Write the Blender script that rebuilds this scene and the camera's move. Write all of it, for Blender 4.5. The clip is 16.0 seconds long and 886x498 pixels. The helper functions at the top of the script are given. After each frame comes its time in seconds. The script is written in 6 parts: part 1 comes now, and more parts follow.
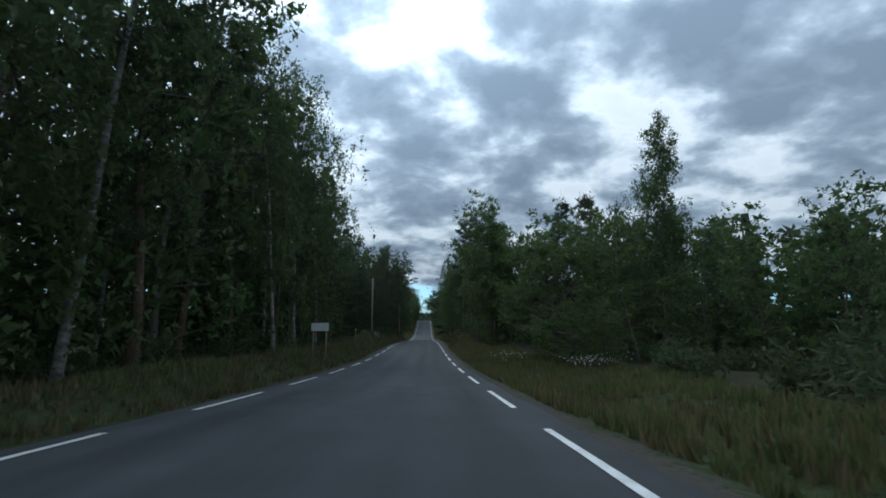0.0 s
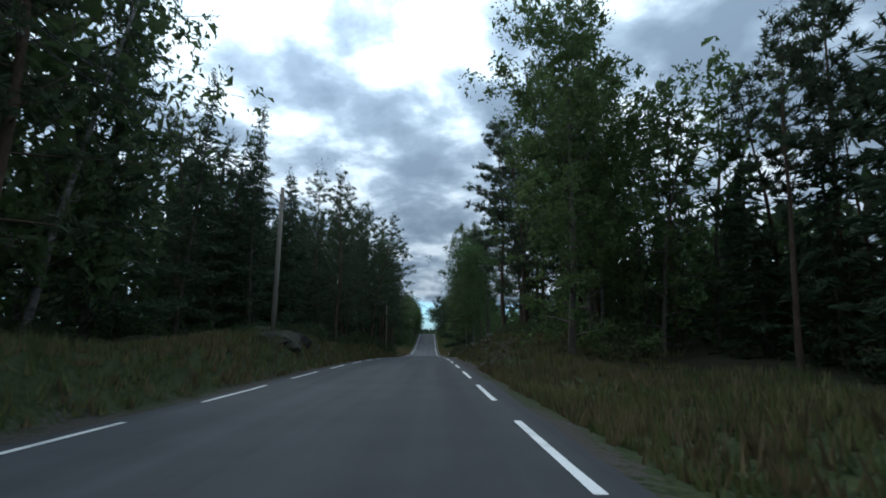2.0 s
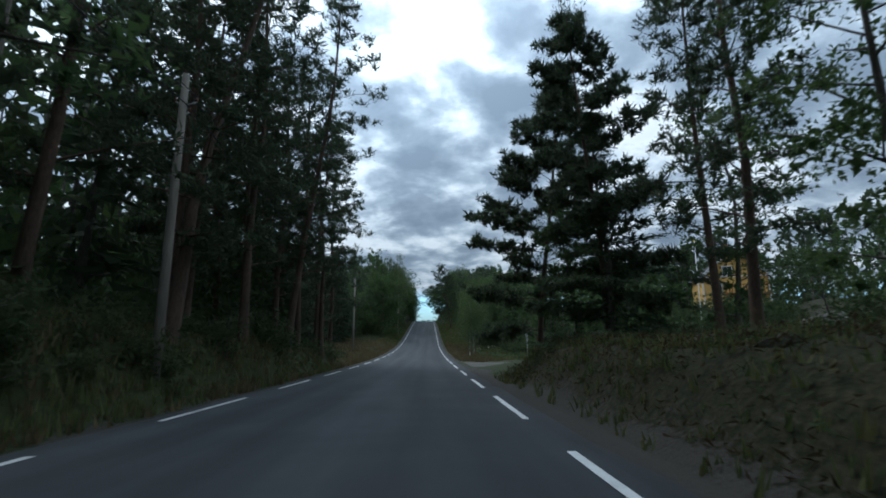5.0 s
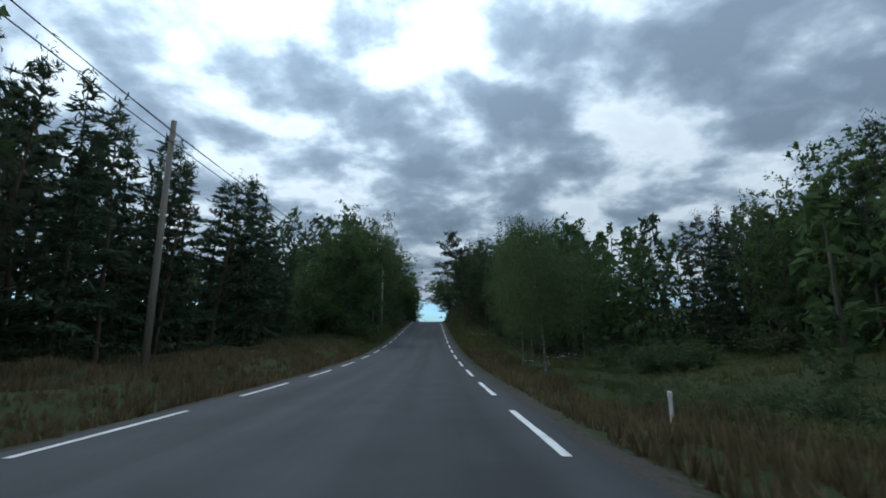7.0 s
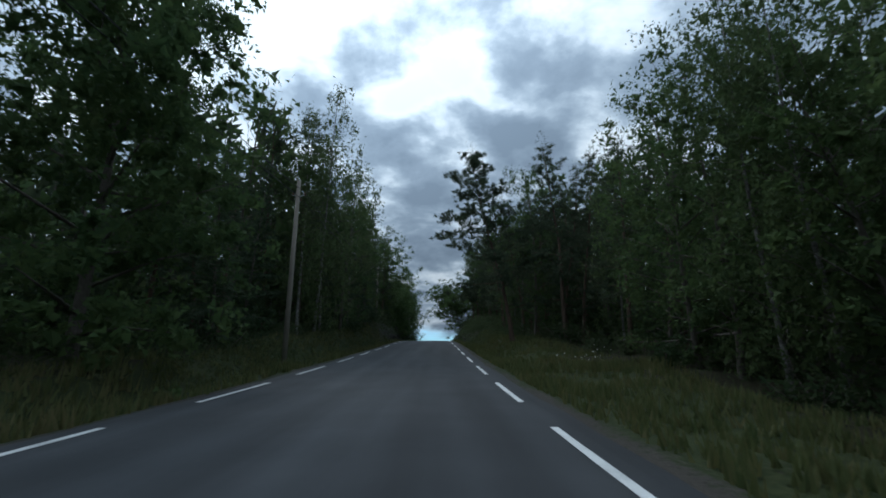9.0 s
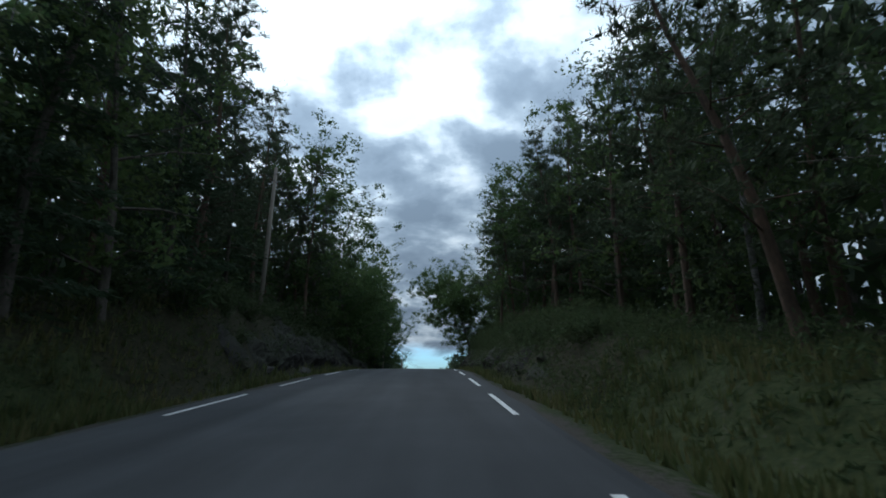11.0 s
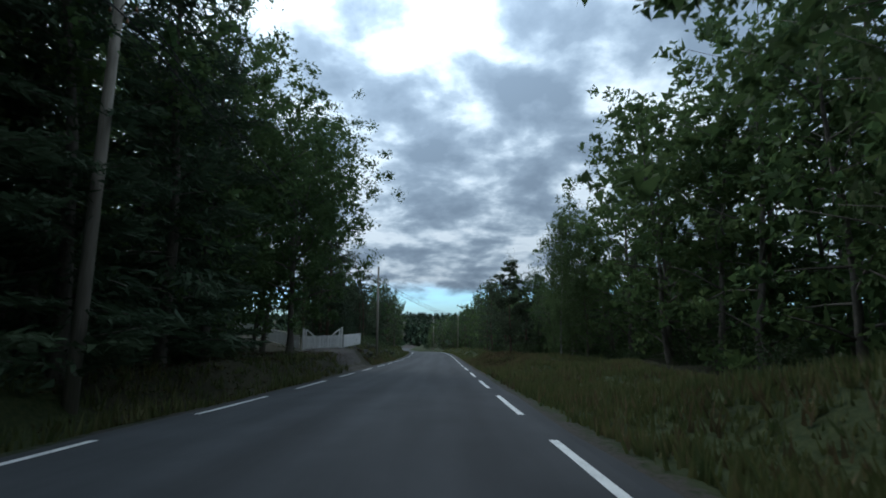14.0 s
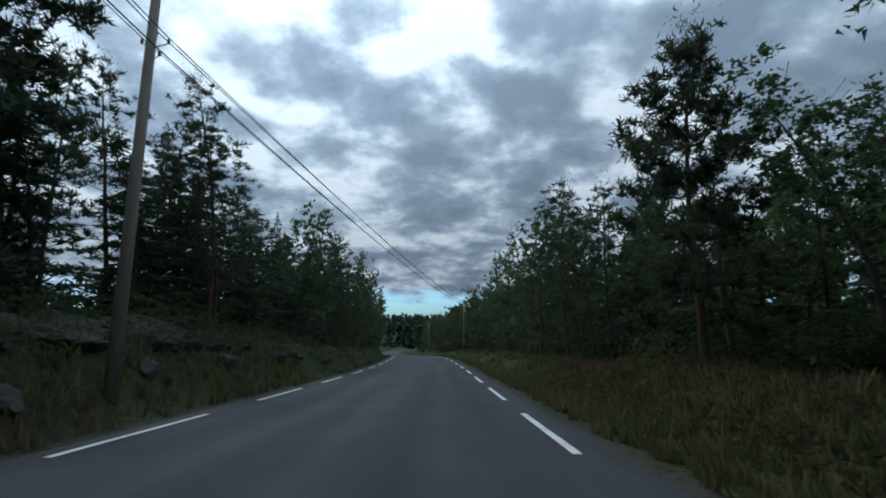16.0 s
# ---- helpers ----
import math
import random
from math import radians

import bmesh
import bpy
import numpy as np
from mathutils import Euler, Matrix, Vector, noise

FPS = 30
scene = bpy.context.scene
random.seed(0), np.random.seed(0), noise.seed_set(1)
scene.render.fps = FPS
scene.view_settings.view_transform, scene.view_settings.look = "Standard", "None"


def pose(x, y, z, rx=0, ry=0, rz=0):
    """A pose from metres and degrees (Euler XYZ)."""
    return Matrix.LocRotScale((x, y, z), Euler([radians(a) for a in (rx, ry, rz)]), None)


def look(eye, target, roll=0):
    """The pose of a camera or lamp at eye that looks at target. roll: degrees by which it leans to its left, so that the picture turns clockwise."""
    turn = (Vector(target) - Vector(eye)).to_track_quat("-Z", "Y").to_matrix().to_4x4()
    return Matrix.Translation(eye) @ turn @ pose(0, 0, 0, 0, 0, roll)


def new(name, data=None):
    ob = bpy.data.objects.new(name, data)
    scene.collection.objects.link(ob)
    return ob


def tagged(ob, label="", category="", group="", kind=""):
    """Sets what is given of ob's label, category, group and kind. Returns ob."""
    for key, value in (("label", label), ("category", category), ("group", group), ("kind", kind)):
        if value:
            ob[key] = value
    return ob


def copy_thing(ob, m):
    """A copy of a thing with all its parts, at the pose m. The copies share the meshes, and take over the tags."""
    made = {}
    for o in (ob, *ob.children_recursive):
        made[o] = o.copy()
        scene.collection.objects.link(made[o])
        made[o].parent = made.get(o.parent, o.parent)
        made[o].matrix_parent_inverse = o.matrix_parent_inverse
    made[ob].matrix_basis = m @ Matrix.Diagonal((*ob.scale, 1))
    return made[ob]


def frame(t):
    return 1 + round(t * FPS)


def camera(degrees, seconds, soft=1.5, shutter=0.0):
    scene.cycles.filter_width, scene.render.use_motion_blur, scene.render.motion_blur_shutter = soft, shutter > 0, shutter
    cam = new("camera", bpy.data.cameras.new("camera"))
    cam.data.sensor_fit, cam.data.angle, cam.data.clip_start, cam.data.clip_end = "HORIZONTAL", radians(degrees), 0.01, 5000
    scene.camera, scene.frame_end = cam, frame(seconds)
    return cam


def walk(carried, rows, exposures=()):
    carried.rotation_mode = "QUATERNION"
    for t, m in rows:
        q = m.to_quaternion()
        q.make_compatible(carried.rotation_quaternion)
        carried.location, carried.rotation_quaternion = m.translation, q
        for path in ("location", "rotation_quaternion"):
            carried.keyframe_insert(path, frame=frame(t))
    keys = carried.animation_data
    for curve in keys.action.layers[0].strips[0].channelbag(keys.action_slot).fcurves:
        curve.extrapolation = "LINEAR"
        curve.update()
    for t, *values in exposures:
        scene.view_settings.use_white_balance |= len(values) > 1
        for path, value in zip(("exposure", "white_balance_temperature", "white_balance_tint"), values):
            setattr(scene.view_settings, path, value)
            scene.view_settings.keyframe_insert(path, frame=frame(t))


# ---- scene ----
cam = camera(90.0, 16.0, soft=1.8, shutter=0.06)
# seconds, x, distance along the road, height, pitch, yaw
PATH = [
    (0.0, -0.09, 0.0, 1.14, 8.39, -2.04),
    (0.5, -0.09, 9.4, 0.49, 8.32, -1.97),
    (1.0, 0.15, 19.0, -0.21, 8.72, -1.27),
    (1.5, 0.07, 28.6, -0.83, 9.60, -1.92),
    (2.0, 0.28, 38.3, -1.32, 10.54, -1.53),
    (2.5, 0.26, 48.2, -1.60, 11.27, -1.36),
    (3.0, 0.38, 58.1, -1.80, 11.51, -0.55),
    (3.5, 0.22, 68.2, -2.06, 10.87, -0.92),
    (4.0, 0.00, 78.5, -2.46, 10.40, -1.54),
    (4.5, 0.17, 88.8, -2.92, 9.74, -1.20),
    (5.0, -0.05, 99.3, -3.43, 9.64, -1.85),
    (5.6, 0.01, 112.0, -4.11, 9.81, -1.60),
    (6.2, 0.07, 124.6, -4.70, 9.71, -1.40),
    (6.8, 0.13, 137.2, -5.27, 10.20, -1.20),
    (7.5, 0.20, 151.8, -5.74, 11.71, -1.01),
    (8.0, 0.22, 162.2, -5.93, 11.45, -0.43),
    (8.5, 0.09, 172.7, -5.97, 12.29, -0.70),
    (9.0, 0.03, 183.2, -5.76, 14.16, -0.69),
    (9.5, 0.02, 193.6, -5.27, 14.91, -1.06),
    (10.1, 0.05, 206.2, -4.53, 16.25, -1.20),
    (10.7, 0.08, 218.8, -3.68, 16.23, -1.50),
    (11.4, 0.12, 233.6, -2.69, 16.54, -1.80),
    (12.0, 0.15, 246.2, -1.84, 15.19, -2.00),
    (12.5, 0.12, 256.7, -1.33, 14.03, -1.89),
    (13.0, 0.27, 266.9, -1.19, 11.79, -0.29),
    (13.5, 0.21, 276.8, -1.56, 9.57, -0.18),
    (14.0, 0.16, 286.3, -2.17, 8.76, -0.05),
    (14.5, -0.00, 295.5, -2.85, 8.52, -0.25),
    (15.0, -0.01, 304.6, -3.49, 8.62, -0.42),
    (15.5, -0.07, 313.6, -4.11, 8.64, -0.62),
    (16.0, -0.00, 322.5, -4.73, 9.15, -0.41),]
walk(cam, [(t, pose(x, y, z, 90 + p, 0.0, w)) for t, x, y, z, p, w in PATH],
     exposures=[(t, e, 5680, 8.0) for t, e in ((0.0, 0.05), (1.5, 0.25), (2.5, 0.0), (3.5, 0.0), (4.5, 0.18), (5.2, 0.1), (7.5, -0.2), (8.5, -0.3), (9.5, -0.22), (12.0, -0.14), (13.2, -0.03),
                                             (14.5, 0.12), (15.0, 0.05), (16.0, -0.28))])

# ---- sky and light ----
SUN_ELEV, SUN_TURN = radians(50), radians(-38)


def build_world():
    world = bpy.data.worlds.new("sky")
    scene.world = world
    world.use_nodes = True
    nt = world.node_tree
    nt.nodes.clear()
    n, ln = nt.nodes.new, nt.links.new

    def math_node(op, a, b=None, clamp=False):
        m = n("ShaderNodeMath")
        m.operation, m.use_clamp = op, clamp
        for k, v in enumerate((a, b)):
            if v is None:
                continue
            if isinstance(v, (int, float)):
                m.inputs[k].default_value = v
            else:
                ln(v, m.inputs[k])
        return m.outputs[0]

    sky = n("ShaderNodeTexSky")
    sky.sky_type, sky.sun_disc = "NISHITA", False
    sky.sun_elevation, sky.sun_rotation = SUN_ELEV, SUN_TURN
    sky.air_density, sky.ozone_density = 1.2, 1.5
    co = n("ShaderNodeTexCoord")
    sep = n("ShaderNodeSeparateXYZ")
    ln(co.outputs["Generated"], sep.inputs[0])
    dx, dy, dz = sep.outputs
    low = math_node("ADD", math_node("MAXIMUM", dz, 0.0), 0.3)
    flat = n("ShaderNodeCombineXYZ")
    ln(math_node("DIVIDE", dx, low), flat.inputs[0])
    ln(math_node("DIVIDE", dy, low), flat.inputs[1])
    big = n("ShaderNodeTexNoise")
    big.inputs["Scale"].default_value, big.inputs["Detail"].default_value = 4.6, 8.0
    big.inputs["Roughness"].default_value, big.inputs["Distortion"].default_value = 0.53, 0.12
    shift = n("ShaderNodeMapping")
    shift.inputs["Location"].default_value = CLOUD_SHIFT
    shift.inputs["Scale"].default_value = (0.95, 1.0, 1.0)
    ln(flat.outputs[0], shift.inputs[0])
    ln(shift.outputs[0], big.inputs["Vector"])
    ramp = n("ShaderNodeValToRGB")
    el = ramp.color_ramp.elements
    el[0].position, el[0].color = 0.28, (0.80, 0.86, 0.88, 1)
    el[1].position, el[1].color = 0.72, (0.235, 0.295, 0.355, 1)
    for p, c in ((0.38, (0.86, 0.92, 0.93, 1)), (0.46, (0.64, 0.72, 0.765, 1)), (0.52, (0.44, 0.52, 0.58, 1)), (0.60, (0.31, 0.38, 0.445, 1))):
        e = el.new(p)
        e.color = c
    # where the deck is thick (grey) and thin (white): degrees across from the road's line, degrees up, width, amount
    deck = math_node("MULTIPLY_ADD", big.outputs["Fac"], 1.15)
    deck.node.inputs[2].default_value = -0.075
    for across, up, wide, amount in THICK + tuple((a, b, c, -d) for a, b, c, d in THIN):
        a, b = radians(across), radians(up)
        near = n("ShaderNodeVectorMath")
        near.operation = "DOT_PRODUCT"
        ln(co.outputs["Generated"], near.inputs[0])
        near.inputs[1].default_value = (math.sin(a) * math.cos(b), math.cos(a) * math.cos(b), math.sin(b))
        fade = n("ShaderNodeMapRange")
        fade.interpolation_type = "SMOOTHERSTEP"
        for k, v in (("From Min", math.cos(radians(wide))), ("From Max", 1.0), ("To Min", 0.0), ("To Max", amount)):
            fade.inputs[k].default_value = v
        ln(near.outputs["Value"], fade.inputs["Value"])
        deck = math_node("ADD", deck, fade.outputs[0])
    ln(deck, ramp.inputs[0])
    # open sky between the clouds, and a clear strip low over the land
    gaps = n("ShaderNodeTexNoise")
    gaps.inputs["Scale"].default_value, gaps.inputs["Detail"].default_value = 0.9, 5.0
    gmap = n("ShaderNodeMapping")
    gmap.inputs["Location"].default_value = (7.3, 2.1, 0.0)
    ln(flat.outputs[0], gmap.inputs[0])
    ln(gmap.outputs[0], gaps.inputs["Vector"])
    hole = math_node("MULTIPLY", math_node("SUBTRACT", gaps.outputs["Fac"], 0.68, True), 7.0, True)
    strip = n("ShaderNodeMapRange")
    strip.interpolation_type = "SMOOTHSTEP"
    for k, v in (("From Min", 0.03), ("From Max", 0.08), ("To Min", 1.0), ("To Max", 0.0)):
        strip.inputs[k].default_value = v
    wisp = math_node("MULTIPLY", math_node("SUBTRACT", big.outputs["Fac"], 0.5), 0.09)
    ln(math_node("ADD", dz, wisp), strip.inputs["Value"])
    clear = math_node("MAXIMUM", hole, strip.outputs[0])
    tone = n("ShaderNodeMixRGB")
    tone.blend_type = "MULTIPLY"
    tone.inputs[0].default_value = 1.0
    tone.inputs[2].default_value = (0.064, 0.109, 0.165, 1)
    ln(sky.outputs[0], tone.inputs[1])
    # clouds glow more where the sun stands behind them
    toward = n("ShaderNodeVectorMath")
    toward.operation = "DOT_PRODUCT"
    ln(co.outputs["Generated"], toward.inputs[0])
    toward.inputs[1].default_value = (math.sin(SUN_TURN) * math.cos(SUN_ELEV), math.cos(SUN_TURN) * math.cos(SUN_ELEV), math.sin(SUN_ELEV))
    shine = n("ShaderNodeMapRange")
    shine.interpolation_type = "SMOOTHSTEP"
    for k, v in (("From Min", 0.55), ("From Max", 1.0), ("To Min", 0.95), ("To Max", 1.3)):
        shine.inputs[k].default_value = v
    ln(toward.outputs["Value"], shine.inputs["Value"])
    # an overcast sky is three times as bright overhead as at the horizon
    dome = math_node("MULTIPLY_ADD", math_node("MAXIMUM", dz, 0.0), 1.15)
    dome.node.inputs[2].default_value = 0.5
    lit = n("ShaderNodeVectorMath")
    lit.operation = "SCALE"
    ln(ramp.outputs[0], lit.inputs[0])
    ln(math_node("MULTIPLY", shine.outputs[0], dome), lit.inputs["Scale"])
    mix = n("ShaderNodeMixRGB")
    ln(clear, mix.inputs[0])
    ln(lit.outputs[0], mix.inputs[1])
    ln(tone.outputs[0], mix.inputs[2])
    bg = n("ShaderNodeBackground")
    bg.inputs["Strength"].default_value = SKY_STRENGTH
    ln(mix.outputs[0], bg.inputs[0])
    out = n("ShaderNodeOutputWorld")
    ln(bg.outputs[0], out.inputs[0])


CLOUD_SHIFT = (1.7, 4.6, 0.0)
SKY_STRENGTH = 1.12
THICK = ((-9, 38, 6.7, 0.08), (-33, 27, 9.7, 0.09), (-26, 27, 6.7, 0.07), (-15, 29, 12.1, 0.09), (10, 29, 11, 0.09), (27, 33, 13.8, 0.09), (42, 27, 16, 0.09),
         (35, 26, 8.1, 0.06), (6, 21, 13.9, 0.1), (-5, 19, 9.7, 0.07), (46, 20, 9.4, 0.09), (-46, 28, 7.5, 0.06))
THIN = ((-2, 36, 11, 0.05), (-18, 36, 15.9, 0.08), (6, 38, 10.7, 0.08), (-31, 33, 10.6, 0.09), (25, 28, 7.3, 0.13), (31, 27, 5.5, 0.1), (2, 25, 6.9, 0.13), (12, 24, 5.3, 0.08),
        (-13, 21, 8.9, 0.1), (33, 20, 7.0, 0.15), (40, 15, 6.1, 0.08), (-31, 23, 7.4, 0.08), (-43, 25, 4.8, 0.09))
build_world()
sun = new("sun", bpy.data.lights.new("sun", "SUN"))
sun.data.energy, sun.data.angle, sun.data.color = 0.9, radians(14), (1.0, 0.95, 0.87)
sun.matrix_world = look((0, 0, 0), (-math.sin(SUN_TURN) * math.cos(SUN_ELEV), -math.cos(SUN_TURN) * math.cos(SUN_ELEV), -math.sin(SUN_ELEV)))
sun.location = (0, 0, 60)


# ---- materials ----
def material(name, colors, rough=0.8, scale=4.0, fine=60.0, bump=0.3, island=0.0, instance=0.0, metal=0.0, through_light=0.0, spec=0.3, stretch=(1, 1, 1), bump_dist=0.01):
    """Two-scale colour variation over colours from dark to light, with relief."""
    m = bpy.data.materials.new(name)
    m.use_nodes = True
    nt = m.node_tree
    nt.nodes.clear()
    n, ln = nt.nodes.new, nt.links.new
    co = n("ShaderNodeTexCoord")
    mp = n("ShaderNodeMapping")
    mp.inputs["Scale"].default_value = stretch
    ln(co.outputs["Object"], mp.inputs[0])
    a, b = n("ShaderNodeTexNoise"), n("ShaderNodeTexNoise")
    for tex, s, d in ((a, scale, 5.0), (b, fine, 3.0)):
        tex.inputs["Scale"].default_value, tex.inputs["Detail"].default_value = s, d
        ln(mp.outputs[0], tex.inputs["Vector"])
    mix = n("ShaderNodeMath")
    mix.operation = "MULTIPLY_ADD"
    ln(b.outputs["Fac"], mix.inputs[0])
    mix.inputs[1].default_value = 0.45
    half = n("ShaderNodeMath")
    half.operation = "MULTIPLY"
    ln(a.outputs["Fac"], half.inputs[0])
    half.inputs[1].default_value = 0.55
    ln(half.outputs[0], mix.inputs[2])
    value = mix.outputs[0]
    for amount, node, socket in ((island, "ShaderNodeNewGeometry", "Random Per Island"), (instance, "ShaderNodeObjectInfo", "Random")):
        if amount:
            src = n(node)
            off = n("ShaderNodeMath")
            off.operation = "MULTIPLY_ADD"
            ln(src.outputs[socket], off.inputs[0])
            off.inputs[1].default_value = amount
            add = n("ShaderNodeMath")
            add.operation = "SUBTRACT"
            ln(value, add.inputs[0])
            add.inputs[1].default_value = amount / 2
            ln(add.outputs[0], off.inputs[2])
            value = off.outputs[0]
    ramp = n("ShaderNodeValToRGB")
    el = ramp.color_ramp.elements
    k = len(colors)
    el[0].position, el[1].position = 0.28, 0.72
    el[0].color, el[1].color = (*colors[0], 1), (*colors[-1], 1)
    for i in range(1, k - 1):
        e = el.new(0.28 + 0.44 * i / (k - 1))
        e.color = (*colors[i], 1)
    ln(value, ramp.inputs[0])
    bs = n("ShaderNodeBsdfPrincipled")
    ln(ramp.outputs[0], bs.inputs["Base Color"])
    bs.inputs["Roughness"].default_value, bs.inputs["Metallic"].default_value = rough, metal
    bs.inputs["Specular IOR Level"].default_value = spec
    if bump:
        bp = n("ShaderNodeBump")
        bp.inputs["Strength"].default_value, bp.inputs["Distance"].default_value = bump, bump_dist
        ln(mix.outputs[0], bp.inputs["Height"])
        ln(bp.outputs[0], bs.inputs["Normal"])
    out = n("ShaderNodeOutputMaterial")
    last = bs.outputs[0]
    if through_light:
        tr = n("ShaderNodeBsdfTranslucent")
        ln(ramp.outputs[0], tr.inputs[0])
        ms = n("ShaderNodeMixShader")
        ms.inputs[0].default_value = through_light
        ln(last, ms.inputs[1])
        ln(tr.outputs[0], ms.inputs[2])
        last = ms.outputs[0]
    ln(last, out.inputs[0])
    return m


def asphalt_material():
    m = material("worn_asphalt", [(0.0276, 0.0304, 0.0331), (0.0377, 0.0414, 0.0451), (0.0497, 0.0534, 0.058)], rough=0.86, scale=0.7, fine=140.0, bump=0.35, bump_dist=0.006)
    nt = m.node_tree
    n, ln = nt.nodes.new, nt.links.new
    bs = next(k for k in nt.nodes if k.type == "BSDF_PRINCIPLED")
    ramp = next(k for k in nt.nodes if k.type == "VALTORGB")
    co = n("ShaderNodeTexCoord")
    mp = n("ShaderNodeMapping")
    mp.inputs["Scale"].default_value = (1.0, 0.025, 1.0)
    ln(co.outputs["Object"], mp.inputs[0])
    nz = n("ShaderNodeTexNoise")
    nz.inputs["Scale"].default_value, nz.inputs["Detail"].default_value = 1.3, 4.0
    ln(mp.outputs[0], nz.inputs["Vector"])
    sep = n("ShaderNodeSeparateXYZ")
    ln(co.outputs["Object"], sep.inputs[0])
    # polished wheel paths run along the road
    wave = n("ShaderNodeMath")
    wave.operation = "MULTIPLY_ADD"
    ln(sep.outputs[0], wave.inputs[0])
    wave.inputs[1].default_value, wave.inputs[2].default_value = 4.1, 1.2
    sine = n("ShaderNodeMath")
    sine.operation = "SINE"
    ln(wave.outputs[0], sine.inputs[0])
    amp = n("ShaderNodeMath")
    amp.operation = "MULTIPLY_ADD"
    ln(sine.outputs[0], amp.inputs[0])
    amp.inputs[1].default_value = 0.085
    ln(nz.outputs["Fac"], amp.inputs[2])
    track = n("ShaderNodeMapRange")
    for k, v in (("From Min", 0.3), ("From Max", 0.75), ("To Min", 0.72), ("To Max", 1.26)):
        track.inputs[k].default_value = v
    ln(amp.outputs[0], track.inputs["Value"])
    # one lane has a newer, darker surface than the other
    seam = n("ShaderNodeMapRange")
    seam.interpolation_type = "SMOOTHSTEP"
    for k, v in (("From Min", -0.75), ("From Max", -0.35), ("To Min", 1.08), ("To Max", 0.86)):
        seam.inputs[k].default_value = v
    ln(sep.outputs[0], seam.inputs["Value"])
    both = n("ShaderNodeMath")
    both.operation = "MULTIPLY"
    ln(track.outputs[0], both.inputs[0])
    ln(seam.outputs[0], both.inputs[1])
    mul = n("ShaderNodeVectorMath")
    mul.operation = "SCALE"
    ln(ramp.outputs[0], mul.inputs[0])
    ln(both.outputs[0], mul.inputs["Scale"])
    ln(mul.outputs[0], bs.inputs["Base Color"])
    return m


